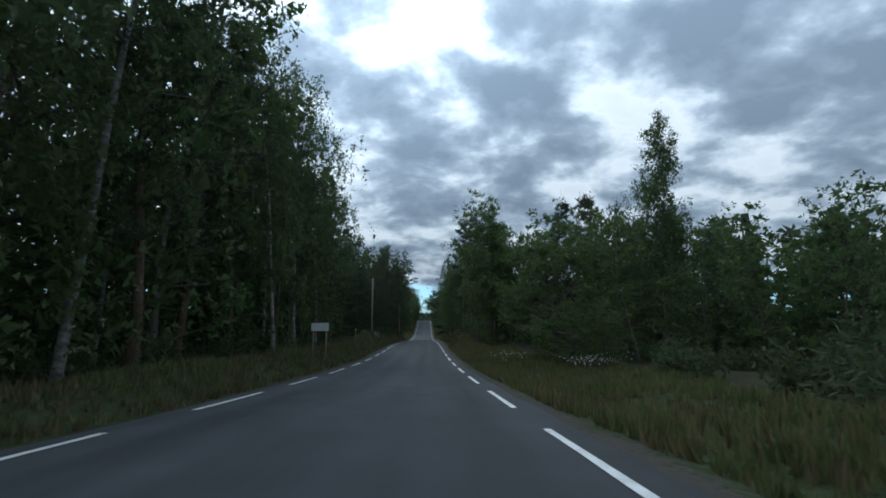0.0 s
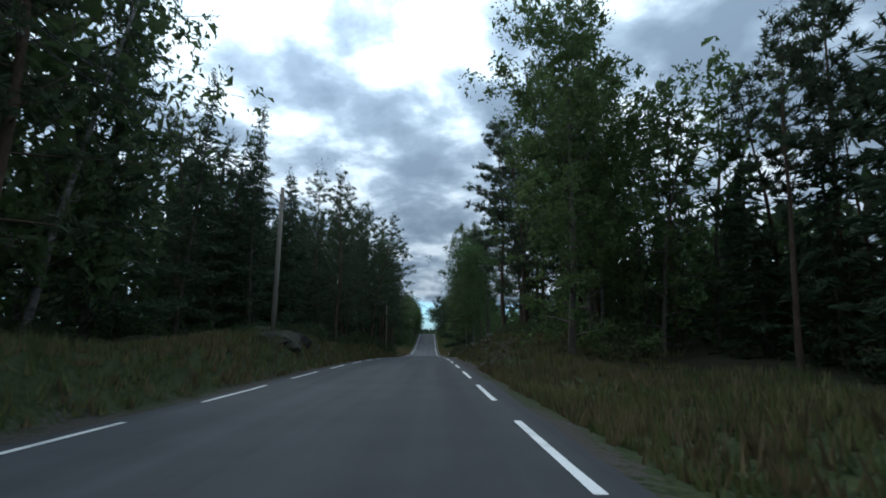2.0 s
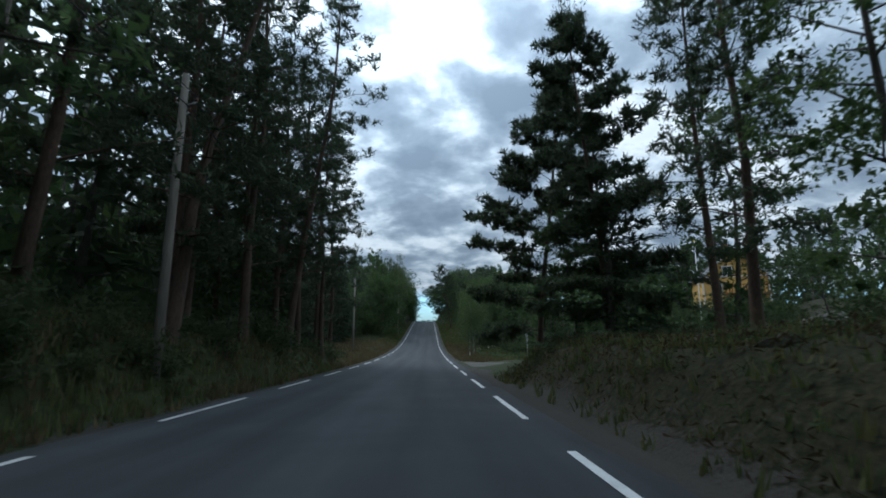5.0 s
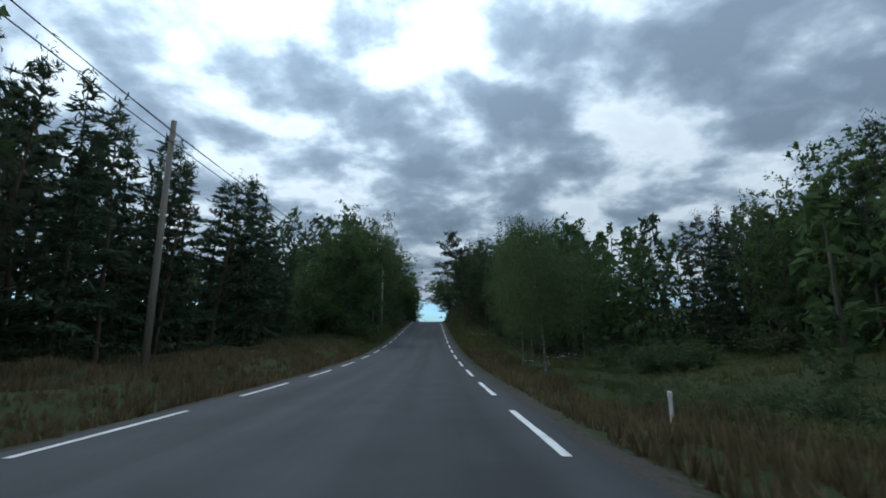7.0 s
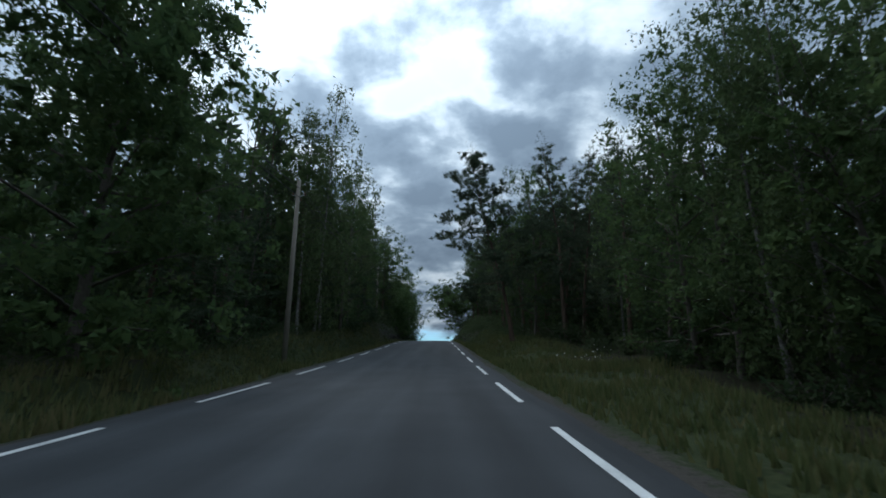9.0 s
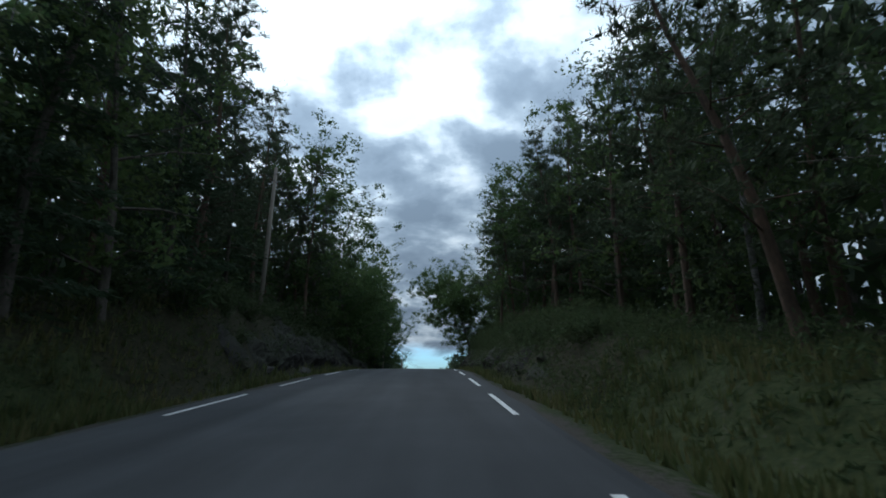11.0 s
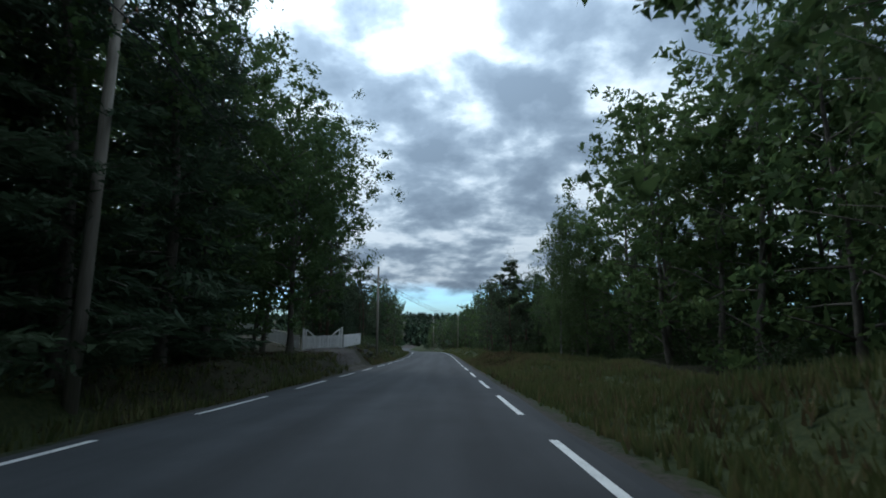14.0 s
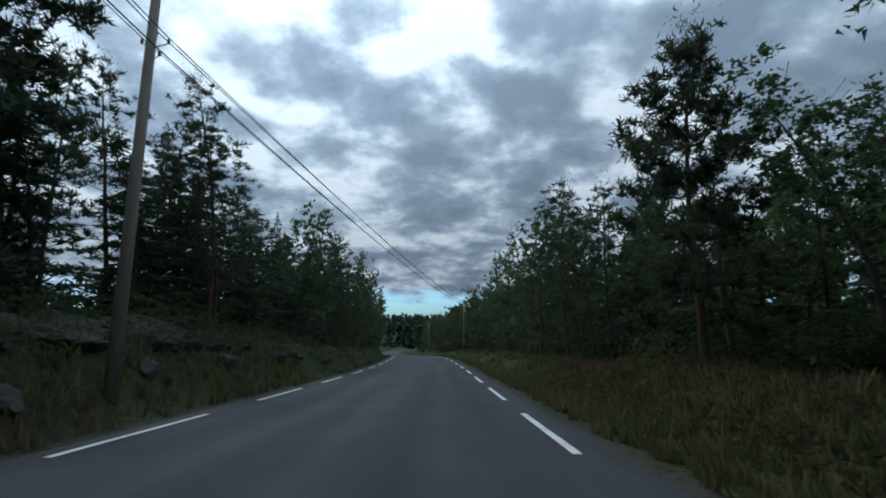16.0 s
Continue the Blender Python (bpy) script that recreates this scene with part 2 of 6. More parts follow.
M = {
    "asphalt": asphalt_material(),
    "paint": material("road_paint", [(0.34, 0.35, 0.35), (0.62, 0.63, 0.62), (0.7, 0.71, 0.7)], rough=0.6, scale=3.0, fine=45.0, bump=0.2),
    "soil": material("damp_dark_gravel", [(0.018, 0.017, 0.015), (0.034, 0.031, 0.027), (0.06, 0.054, 0.046)], rough=0.95, scale=0.5, fine=30.0, bump=0.9, bump_dist=0.06),
    "gravel": material("gravel", [(0.0413, 0.0375, 0.0323), (0.0713, 0.0653, 0.0562), (0.1125, 0.1035, 0.09)], rough=0.95, scale=1.2, fine=40.0, bump=0.8, bump_dist=0.02),
    "grass": material("grass_blades", [(0.055, 0.082, 0.027), (0.099, 0.1135, 0.041), (0.148, 0.132, 0.06)], rough=0.8, scale=0.35, fine=2.5, bump=0, island=0.25, through_light=0.35),
    "straw": material("dry_straw", [(0.06, 0.052, 0.026), (0.115, 0.092, 0.047), (0.18, 0.138, 0.074)], rough=0.85, scale=0.4, fine=2.5, bump=0, island=0.25, through_light=0.3),
    "birch_leaf": material("birch_leaves", [(0.0645, 0.0969, 0.0404), (0.0847, 0.1217, 0.0469), (0.1131, 0.1418, 0.0692)], rough=0.7, scale=0.5, fine=3.0, bump=0, island=0.2, instance=0.22, through_light=0.48, spec=0.12),
    "oak_leaf": material("broad_leaves", [(0.0547, 0.0946, 0.0386), (0.0779, 0.1211, 0.0431), (0.1009, 0.1377, 0.0516)], rough=0.7, scale=0.5, fine=3.0, bump=0, island=0.2, instance=0.22, through_light=0.48, spec=0.12),
    "pine_leaf": material("pine_needles", [(0.0468, 0.0697, 0.0417), (0.0629, 0.085, 0.0479), (0.0748, 0.0918, 0.0523)], rough=0.65, scale=0.6, fine=4.0, bump=0, island=0.2, instance=0.18, through_light=0.35, spec=0.12),
    "spruce_leaf": material("spruce_needles", [(0.0382, 0.0614, 0.0355), (0.0488, 0.0744, 0.0402), (0.0567, 0.0787, 0.0423)], rough=0.65, scale=0.6, fine=4.0, bump=0, island=0.2, instance=0.18, through_light=0.35, spec=0.12),
    "bush_leaf": material("shrub_leaves", [(0.037, 0.0625, 0.0275), (0.0546, 0.0788, 0.0342), (0.0708, 0.0868, 0.0431)], rough=0.75, scale=0.8, fine=4.0, bump=0, island=0.2, instance=0.3, through_light=0.48, spec=0.12),
    "bracken": material("withered_bracken", [(0.0252, 0.0191, 0.0106), (0.0504, 0.0368, 0.019), (0.0864, 0.0626, 0.0319)], rough=0.85, scale=0.6, fine=4.0, bump=0, island=0.25, through_light=0.4, spec=0.1),
    "birch_bark": material("birch_bark", [(0.02, 0.019, 0.018), (0.13, 0.125, 0.115), (0.30, 0.29, 0.275)], rough=0.7, scale=2.2, fine=9.0, bump=0.4, stretch=(1, 1, 2.2)),
    "pine_bark": material("pine_bark", [(0.035, 0.027, 0.022), (0.08, 0.056, 0.040), (0.145, 0.092, 0.062)], rough=0.95, scale=3.0, fine=22.0, bump=0.9, bump_dist=0.03, stretch=(1, 1, 0.35)),
    "dark_bark": material("grey_bark", [(0.036, 0.0324, 0.0264), (0.084, 0.0744, 0.0624), (0.156, 0.144, 0.12)], rough=0.95, scale=3.0, fine=22.0, bump=0.9, bump_dist=0.03, stretch=(1, 1, 0.35)),
    "rock": material("lichened_granite", [(0.0165, 0.0158, 0.015), (0.042, 0.0398, 0.036), (0.0825, 0.078, 0.0713)], rough=0.92, scale=0.9, fine=11.0, bump=0.9, bump_dist=0.06),
    "moss_rock": material("mossy_granite", [(0.0165, 0.0195, 0.009), (0.039, 0.0398, 0.0255), (0.09, 0.084, 0.066)], rough=0.95, scale=0.7, fine=9.0, bump=0.9, bump_dist=0.06),
    "pole_wood": material("weathered_pole_wood", [(0.12, 0.108, 0.088), (0.2, 0.18, 0.15), (0.28, 0.255, 0.215)], rough=0.9, scale=2.0, fine=30.0, bump=0.5, stretch=(1, 1, 0.08)),
    "white_wood": material("white_painted_boards", [(0.5, 0.5, 0.49), (0.66, 0.66, 0.65), (0.74, 0.74, 0.73)], rough=0.6, scale=1.2, fine=25.0, bump=0.25, instance=0.2, stretch=(1, 1, 0.15)),
    "yellow_wood": material("yellow_painted_cladding", [(0.50, 0.30, 0.08), (0.62, 0.38, 0.11), (0.70, 0.44, 0.14)], rough=0.7, scale=0.9, fine=18.0, bump=0.2),
    "red_wood": material("red_brown_cladding", [(0.13, 0.045, 0.022), (0.21, 0.075, 0.035), (0.27, 0.10, 0.045)], rough=0.8, scale=0.9, fine=18.0, bump=0.2),
    "roof": material("dark_roof_tiles", [(0.035, 0.033, 0.032), (0.06, 0.056, 0.053), (0.09, 0.08, 0.075)], rough=0.8, scale=0.8, fine=12.0, bump=0.5),
    "steel": material("galvanised_steel", [(0.32, 0.33, 0.34), (0.42, 0.43, 0.44), (0.52, 0.53, 0.54)], rough=0.45, scale=3.0, fine=40.0, bump=0.1, metal=0.7),
    "sign_back": material("grey_sign_sheet", [(0.34, 0.35, 0.35), (0.42, 0.43, 0.43), (0.5, 0.51, 0.5)], rough=0.5, scale=2.0, fine=20.0, bump=0.05, metal=0.3),
    "sign_yellow": material("yellow_sign_face", [(0.70, 0.56, 0.06), (0.76, 0.62, 0.08), (0.8, 0.66, 0.10)], rough=0.4, scale=2.0, fine=20.0, bump=0.03),
    "sign_red": material("red_sign_border", [(0.45, 0.02, 0.02), (0.52, 0.03, 0.025), (0.58, 0.04, 0.03)], rough=0.4, scale=2.0, fine=20.0, bump=0.03),
    "wire": material("black_cable", [(0.012, 0.012, 0.013), (0.02, 0.02, 0.021), (0.03, 0.03, 0.031)], rough=0.6, scale=2.0, fine=20.0, bump=0.05),
    "ceramic": material("glazed_insulator", [(0.10, 0.05, 0.03), (0.14, 0.07, 0.04), (0.18, 0.09, 0.05)], rough=0.2, scale=4.0, fine=20.0, bump=0.03, spec=0.5),
    "car_paint": material("silver_car_paint", [(0.5, 0.52, 0.55), (0.58, 0.6, 0.63), (0.64, 0.66, 0.69)], rough=0.25, scale=1.0, fine=30.0, bump=0.02, metal=0.4, spec=0.6),
    "rubber": material("black_rubber", [(0.012, 0.012, 0.012), (0.02, 0.02, 0.02), (0.03, 0.03, 0.03)], rough=0.85, scale=5.0, fine=40.0, bump=0.1),
    "flower": material("white_petals", [(0.55, 0.55, 0.5), (0.7, 0.7, 0.66), (0.8, 0.8, 0.76)], rough=0.7, scale=3.0, fine=10.0, bump=0, through_light=0.3),
    "far_leaf": material("far_forest", [(0.016, 0.032, 0.018), (0.03, 0.052, 0.026), (0.05, 0.075, 0.035)], rough=0.9, scale=0.04, fine=0.4, bump=0, island=0.35),
}


def ground_material():
    """Forest floor, verge, gravel and bare rock, blended by where each lies, with ragged borders."""
    m = bpy.data.materials.new("ground_cover")
    m.use_nodes = True
    nt = m.node_tree
    nt.nodes.clear()
    n, ln = nt.nodes.new, nt.links.new
    co = n("ShaderNodeTexCoord")
    noises = []
    for s, d in ((0.5, 5.0), (9.0, 6.0), (60.0, 3.0)):
        t = n("ShaderNodeTexNoise")
        t.inputs["Scale"].default_value, t.inputs["Detail"].default_value = s, d
        ln(co.outputs["Object"], t.inputs["Vector"])
        noises.append(t.outputs["Fac"])
    blend = n("ShaderNodeMath")
    blend.operation = "ADD"
    ln(noises[0], blend.inputs[0])
    ln(noises[1], blend.inputs[1])
    cover = n("ShaderNodeAttribute")
    cover.attribute_name = "cover"
    sep = n("ShaderNodeSeparateColor")
    ln(cover.outputs["Color"], sep.inputs[0])

    def tone(dark, light, src):
        r = n("ShaderNodeValToRGB")
        r.color_ramp.elements[0].position, r.color_ramp.elements[1].position = 0.32, 0.68
        r.color_ramp.elements[0].color, r.color_ramp.elements[1].color = (*dark, 1), (*light, 1)
        ln(src, r.inputs[0])
        return r.outputs[0]

    col = tone((0.012, 0.014, 0.007), (0.04, 0.037, 0.019), noises[1])
    for channel, dark, light, src in (("Red", (0.016, 0.026, 0.009), (0.042, 0.05, 0.019), noises[1]), ("Blue", (0.018, 0.018, 0.014), (0.06, 0.056, 0.048), noises[1]), ("Green", (0.026, 0.024, 0.02), (0.07, 0.063, 0.054), noises[2])):
        w = n("ShaderNodeMath")
        w.operation = "MULTIPLY_ADD"
        ln(blend.outputs[0], w.inputs[0])
        w.inputs[1].default_value = 1.6
        ln(sep.outputs[channel], w.inputs[2])
        e = n("ShaderNodeMapRange")
        for k, v in (("From Min", 1.98), ("From Max", 2.25)):
            e.inputs[k].default_value = v
        ln(w.outputs[0], e.inputs["Value"])
        mx = n("ShaderNodeMixRGB")
        ln(e.outputs[0], mx.inputs[0])
        ln(col, mx.inputs[1])
        ln(tone(dark, light, src), mx.inputs[2])
        col = mx.outputs[0]
    bs = n("ShaderNodeBsdfPrincipled")
    bs.inputs["Roughness"].default_value, bs.inputs["Specular IOR Level"].default_value = 0.95, 0.15
    ln(col, bs.inputs["Base Color"])
    bp = n("ShaderNodeBump")
    bp.inputs["Strength"].default_value, bp.inputs["Distance"].default_value = 0.8, 0.05
    ln(noises[1], bp.inputs["Height"])
    ln(bp.outputs[0], bs.inputs["Normal"])
    out = n("ShaderNodeOutputMaterial")
    ln(bs.outputs[0], out.inputs[0])
    return m


M["ground"] = ground_material()


def glass_material():
    m = bpy.data.materials.new("window_glass")
    m.use_nodes = True
    bs = m.node_tree.nodes["Principled BSDF"]
    bs.inputs["Base Color"].default_value = (0.03, 0.035, 0.04, 1)
    bs.inputs["Roughness"].default_value = 0.05
    bs.inputs["Specular IOR Level"].default_value = 0.6
    return m


M["glass"] = glass_material()


def cliff_material():
    """Dark granite with rusty stains; moss lies where the rock faces up."""
    m = material("blasted_granite", [(0.0096, 0.0091, 0.0091), (0.0225, 0.0207, 0.0193), (0.042, 0.0386, 0.0361)], rough=0.9, scale=0.6, fine=7.0, bump=0.9, bump_dist=0.05)
    nt = m.node_tree
    n, ln = nt.nodes.new, nt.links.new
    bs = next(k for k in nt.nodes if k.type == "BSDF_PRINCIPLED")
    ramp = next(k for k in nt.nodes if k.type == "VALTORGB")
    grain = next(k for k in nt.nodes if k.type == "TEX_NOISE")
    geo = n("ShaderNodeNewGeometry")
    sep = n("ShaderNodeSeparateXYZ")
    ln(geo.outputs["Normal"], sep.inputs[0])
    add = n("ShaderNodeMath")
    add.operation = "MULTIPLY_ADD"
    ln(grain.outputs["Fac"], add.inputs[0])
    add.inputs[1].default_value = 1.3
    half = n("ShaderNodeMath")
    half.operation = "MULTIPLY"
    half.inputs[1].default_value = 0.35
    ln(sep.outputs[2], half.inputs[0])
    ln(half.outputs[0], add.inputs[2])
    moss = n("ShaderNodeMapRange")
    for k, v in (("From Min", 0.6), ("From Max", 1.1), ("To Min", 0.0), ("To Max", 0.7)):
        moss.inputs[k].default_value = v
    ln(add.outputs[0], moss.inputs["Value"])
    mix = n("ShaderNodeMixRGB")
    ln(moss.outputs[0], mix.inputs[0])
    ln(ramp.outputs[0], mix.inputs[1])
    mix.inputs[2].default_value = (0.018, 0.025, 0.010, 1)
    ln(mix.outputs[0], bs.inputs["Base Color"])
    return m


M["cliff"] = cliff_material()

# ---- the lie of the land ----
PROFILE_S = [-80.0] + [12.0 * k for k in range(26)] + [315.0 + 15 * k for k in range(10)] + [480.0, 520.0, 620.0, 800.0, 1000.0, 3000.0]
PROFILE_Z = [4.6, 0.0, -0.98, -1.82, -2.48, -2.86, -3.1, -3.45, -3.93, -4.5, -5.14, -5.74, -6.3, -6.78, -7.1, -7.25, -7.12, -6.63, -5.93, -5.12, -4.32, -3.48,
             -2.75, -2.34, -2.7, -3.52, -4.43, -5.46, -6.5, -7.48, -8.35, -9.12, -10.0, -11.05, -12.2, -13.4, -14.5, -16.0, -18.0, -21.0, -19.0, -9.0, 6.0]
PROFILE_Z[-1] = 6.0
RIGHT_EDGE, LEFT_EDGE = 2.32, -5.42
FINE_S = np.arange(-80.0, 3000.0, 1.0)
_raw = np.interp(FINE_S, PROFILE_S, PROFILE_Z)
_soft = np.convolve(np.pad(_raw, 6, mode="edge"), np.ones(13) / 13, mode="valid")


def road_z(s):
    return np.interp(s, FINE_S, _soft)


def bend(s):
    """How far the road has swung to the left."""
    return -np.clip(np.asarray(s, float) - 345.0, 0, 140) ** 2 / 1100.0


LEFT_BANK = ((-80, 0.3), (15, 0.5), (26, 0.75), (44, 1.0), (56, 1.35), (66, 1.5), (80, 1.0), (100, 1.6), (112, 2.0), (128, 1.0), (145, 0.35), (205, 0.6), (228, 1.6), (244, 3.2), (276, 2.6), (286, 1.3),
             (298, 0.9), (310, 0.8), (318, 1.05), (324, 1.35), (328, 1.6), (336, 2.0), (350, 1.6), (380, 1.0), (470, 0.8))
RIGHT_BANK = ((-80, 0.1), (40, 0.0), (56, 0.4), (66, 1.6), (78, 1.6), (84, 1.0), (88, 0.6), (96, 0.7), (102, 1.1), (112, 1.3), (123, 0.9), (131, 0.1), (142, -0.2), (158, -0.9), (180, -0.9), (198, 0.1), (228, 0.8), (241, 1.8), (250, 2.4), (266, 2.6), (271, 3.2), (275, 4.6), (282, 4.7), (287, 1.2),
              (298, 0.3), (330, 0.4), (345, 0.7), (470, 0.5))
# how steeply the cutting starts behind the ditch
RIGHT_FOOT = ((-80, 3.0), (56, 2.6), (66, 1.6), (80, 1.6), (88, 3.0), (96, 3.0), (104, 1.6), (112, 1.4), (122, 2.6), (235, 3.0), (244, 1.6), (280, 1.5), (290, 4.0), (470, 3.0))
LEFT_FOOT = ((-80, 2.0), (15, 0.6), (22, 0.2), (70, 0.3), (100, 0.6), (120, 0.8), (140, 3.0), (230, 2.6), (242, 1.4), (280, 1.5), (300, 2.0), (312, 0.4), (340, 0.3), (352, 2.0), (470, 2.0))


def table(rows, s):
    return np.interp(s, [r[0] for r in rows], [r[1] for r in rows])


def smooth(a):
    a = np.clip(a, 0, 1)
    return a * a * (3 - 2 * a)


def lumps(x, s):
    return (0.5 * np.sin(x * 0.31 + s * 0.17) + 0.35 * np.sin(x * 0.83 - s * 0.41 + 1.3) + 0.3 * np.sin(s * 0.93 + x * 0.57) + 0.2 * np.sin(x * 1.9 + s * 1.4 + 0.7))


def ground_z(x, s):
    """Height of the ground at x metres across and s along the road."""
    x, s = np.asarray(x, float), np.asarray(s, float)
    z = road_z(s)
    out = np.where(x > 0, x - RIGHT_EDGE, LEFT_EDGE - x)
    bank = np.where(x > 0, table(RIGHT_BANK, s), table(LEFT_BANK, s))
    foot = np.where(x > 0, table(RIGHT_FOOT, s), table(LEFT_FOOT, s))
    lay = bank > 2.4
    run = np.where(lay, 3.2, np.maximum(1.5, np.abs(bank) * 1.35))
    up = smooth((out - foot * 0.55) / run) * bank
    ditch = -0.22 * smooth(out / 0.9) * (1 - smooth((out - foot * 0.8) / 1.2))
    # a side road meets the right edge, a yard lies behind the fence on the left
    side = np.where(x > 0, np.exp(-((s - 133.0) / 7.0) ** 4), 0)
    ditch = ditch * (1 - side) * (1 - np.where(x < 0, np.exp(-((s - 320.0) / 5.5) ** 4), np.exp(-((s - 91.5) / 5.0) ** 4)))
    yard = np.where(x < 0, np.exp(-((s - 331.0) / 17.0) ** 4), 0)
    rough = lumps(x, s) * np.clip(out / 14.0, 0, 0.35) * (1 - 0.8 * side) * (1 - 0.85 * yard)
    rise = np.where(x > 0, np.clip((x - 12) / 26.0, 0, 1.3) * (5.2 * np.exp(-((s - 150) / 24.0) ** 2)), np.clip((-x - 11) / 25.0, 0, 1.3) * (4.4 * np.exp(-((s - 348) / 24.0) ** 2)))
    return z + np.where(out > 0, up + ditch + rough + rise - 0.02, -0.10)


def place(x, s, z=None):
    return Vector((float(x + bend(s)), float(s), float(ground_z(x, s) if z is None else z)))


def mesh_of(name, verts, faces, mats, smooth_faces=False, index=None):
    me = bpy.data.meshes.new(name)
    me.from_pydata([tuple(v) for v in np.asarray(verts, float).tolist()], [], faces)
    for m in mats if isinstance(mats, (list, tuple)) else [mats]:
        me.materials.append(m)
    if smooth_faces:
        me.polygons.foreach_set("use_smooth", [True] * len(me.polygons))
    if index is not None:
        me.polygons.foreach_set("material_index", index)
    me.update()
    return me


def part(name, bm, mat, parent, label=""):
    me = bpy.data.meshes.new(name)
    bm.to_mesh(me)
    bm.free()
    me.materials.append(mat)
    ob = new(name, me)
    ob.parent = parent
    return tagged(ob, label)


def mesh_part(name, me, parent, label=""):
    ob = new(name, me)
    ob.parent = parent
    return tagged(ob, label)


def thing(name, at, label, category, group="", turn=0.0):
    ob = new(name)
    ob.empty_display_size = 0.2
    ob.matrix_basis = Matrix.LocRotScale(Vector(at), Euler((0, 0, radians(turn))), None)
    return tagged(ob, label, category, group)


def sheet(xs, ss, height):
    xs, ss = np.asarray(xs, float), np.asarray(ss, float)
    gx, gs = np.meshgrid(xs, ss)
    z = height(gx, gs)
    v = np.stack([gx + bend(gs), gs, z], -1).reshape(-1, 3)
    w = len(xs)
    f = [(j * w + i, j * w + i + 1, (j + 1) * w + i + 1, (j + 1) * w + i) for j in range(len(ss) - 1) for i in range(w - 1)]
    return v, f


def build_ground():
    side = list(np.arange(0.0, 9.0, 0.5)) + [9, 10, 11.5, 13, 15, 18, 22, 27, 34, 44, 60, 90, 150, 300, 700, 1500, 3000]
    xs = sorted([RIGHT_EDGE - 0.6 + a for a in side] + [LEFT_EDGE + 0.6 - a for a in side] + [-3.5, -1.5, 0.3])
    ss = [-1500, -700, -300, -150, -100] + list(np.arange(-78.0, 470.0, 1.6)) + [475, 485, 500, 520, 550, 600, 680, 800, 1000, 1300, 1800, 2500, 3000]
    v, f = sheet(xs, ss, ground_z)
    me = mesh_of("ground", v, f, M["ground"], True)
    # what covers the soil: verge grass, gravel shoulder, bare rock
    s, x = v[:, 1], v[:, 0] - bend(v[:, 1])
    out = np.where(x > 0, x - RIGHT_EDGE, LEFT_EDGE - x)
    wide = np.where(x > 0, 4.5, 3.2)
    for lo, hi, sgn, w in ((285, 3000, 1, 9.0), (143, 186, 1, 26.0), (138, 182, -1, 10.0), (-80, 45, 1, 7.5), (62, 122, 1, 1.0), (236, 284, 1, 0.8), (236, 284, -1, 1.0)):
        wide = np.where((s > lo) & (s < hi) & (x * sgn > 0), w, wide)
    wide = np.where((s > 296) & (s < 330) & (x < 0), 0.2, wide)
    verge = np.clip((wide - out) / 1.5 + 0.5, 0, 1)
    loose = np.where((x > 0) & (s > 58) & (s < 128), 1.3, 0.35)
    gravel = np.clip((loose - out) / 0.8 + 0.5, 0, 1)
    bare = np.clip(1 - np.abs(out - 3.4) / 2.2, 0, 1) * ((s > 243) & (s < 284)) * 0.3
    data = np.stack([verge, gravel, bare, np.ones(len(v))], 1).astype(np.float32)
    layer = me.attributes.new("cover", "FLOAT_COLOR", "POINT")
    layer.data.foreach_set("color", data.ravel())
    tagged(new("ground", me), "forest ground with grassy verges, ditches and low banks", "ground", kind="structure")


build_ground()


def build_road():
    ss = list(np.arange(-80.0, 470.0, 2.0)) + [480, 500, 520]
    xs = [LEFT_EDGE, LEFT_EDGE + 0.25, -4.0, -2.6, -1.55, -0.5, 0.9, RIGHT_EDGE - 0.25, RIGHT_EDGE]
    crown = lambda x, s: road_z(s) - np.abs(x + 1.55) * 0.012 - 0.025 * ((x <= LEFT_EDGE + 0.01) | (x >= RIGHT_EDGE - 0.01))
    v, f = sheet(xs, ss, crown)
    # ragged edges
    w = len(xs)
    rng = np.random.default_rng(5)
    for j in range(len(ss)):
        v[j * w, 0] += rng.normal(0, 0.05)
        v[j * w + w - 1, 0] += rng.normal(0, 0.05)
    n0 = len(v)
    low = v.copy()
    low[:, 2] -= 0.25
    verts = np.concatenate([v, low])
    for j in range(len(ss) - 1):
        for i in (0, w - 1):
            a, b = j * w + i, (j + 1) * w + i
            f.append((a, b, b + n0, a + n0) if i == 0 else (b, a, a + n0, b + n0))
    road = new("road", mesh_of("road", verts, f, M["asphalt"], False))
    tagged(road, "narrow two-lane country road of worn grey asphalt", "road", kind="structure")
    # broken edge lines
    for x0, lead, last in [(x, *run) for x in (1.77, -4.90) for run in DASH_RUNS]:
        s = lead
        while s < last:
            cuts = np.linspace(s, s + DASH_LONG, 5)
            ends = rng.normal(0, 0.03, 2)
            vv, ff = [], []
            for k, c in enumerate(cuts):
                for dx in (-0.065, 0.065):
                    xx = x0 + dx + rng.normal(0, 0.004)
                    vv.append((xx + float(bend(c)), c + (ends[0] if k == 0 else ends[1] if k == 4 else 0), float(road_z(c)) - abs(xx + 1.55) * 0.012 + 0.009))
                if k:
                    a = 2 * k - 2
                    ff.append((a, a + 1, a + 3, a + 2))
            ob = new("edge_line_dash", mesh_of("edge_line_dash", vv, ff, M["paint"]))
            ob.parent = road
            s += DASH_STEP
    return road


DASH_STEP, DASH_LONG = 6.54, 3.9
DASH_RUNS = ((-16.4, 230.0), (234.2, 284.0), (289.2, 450.0))
road = build_road()


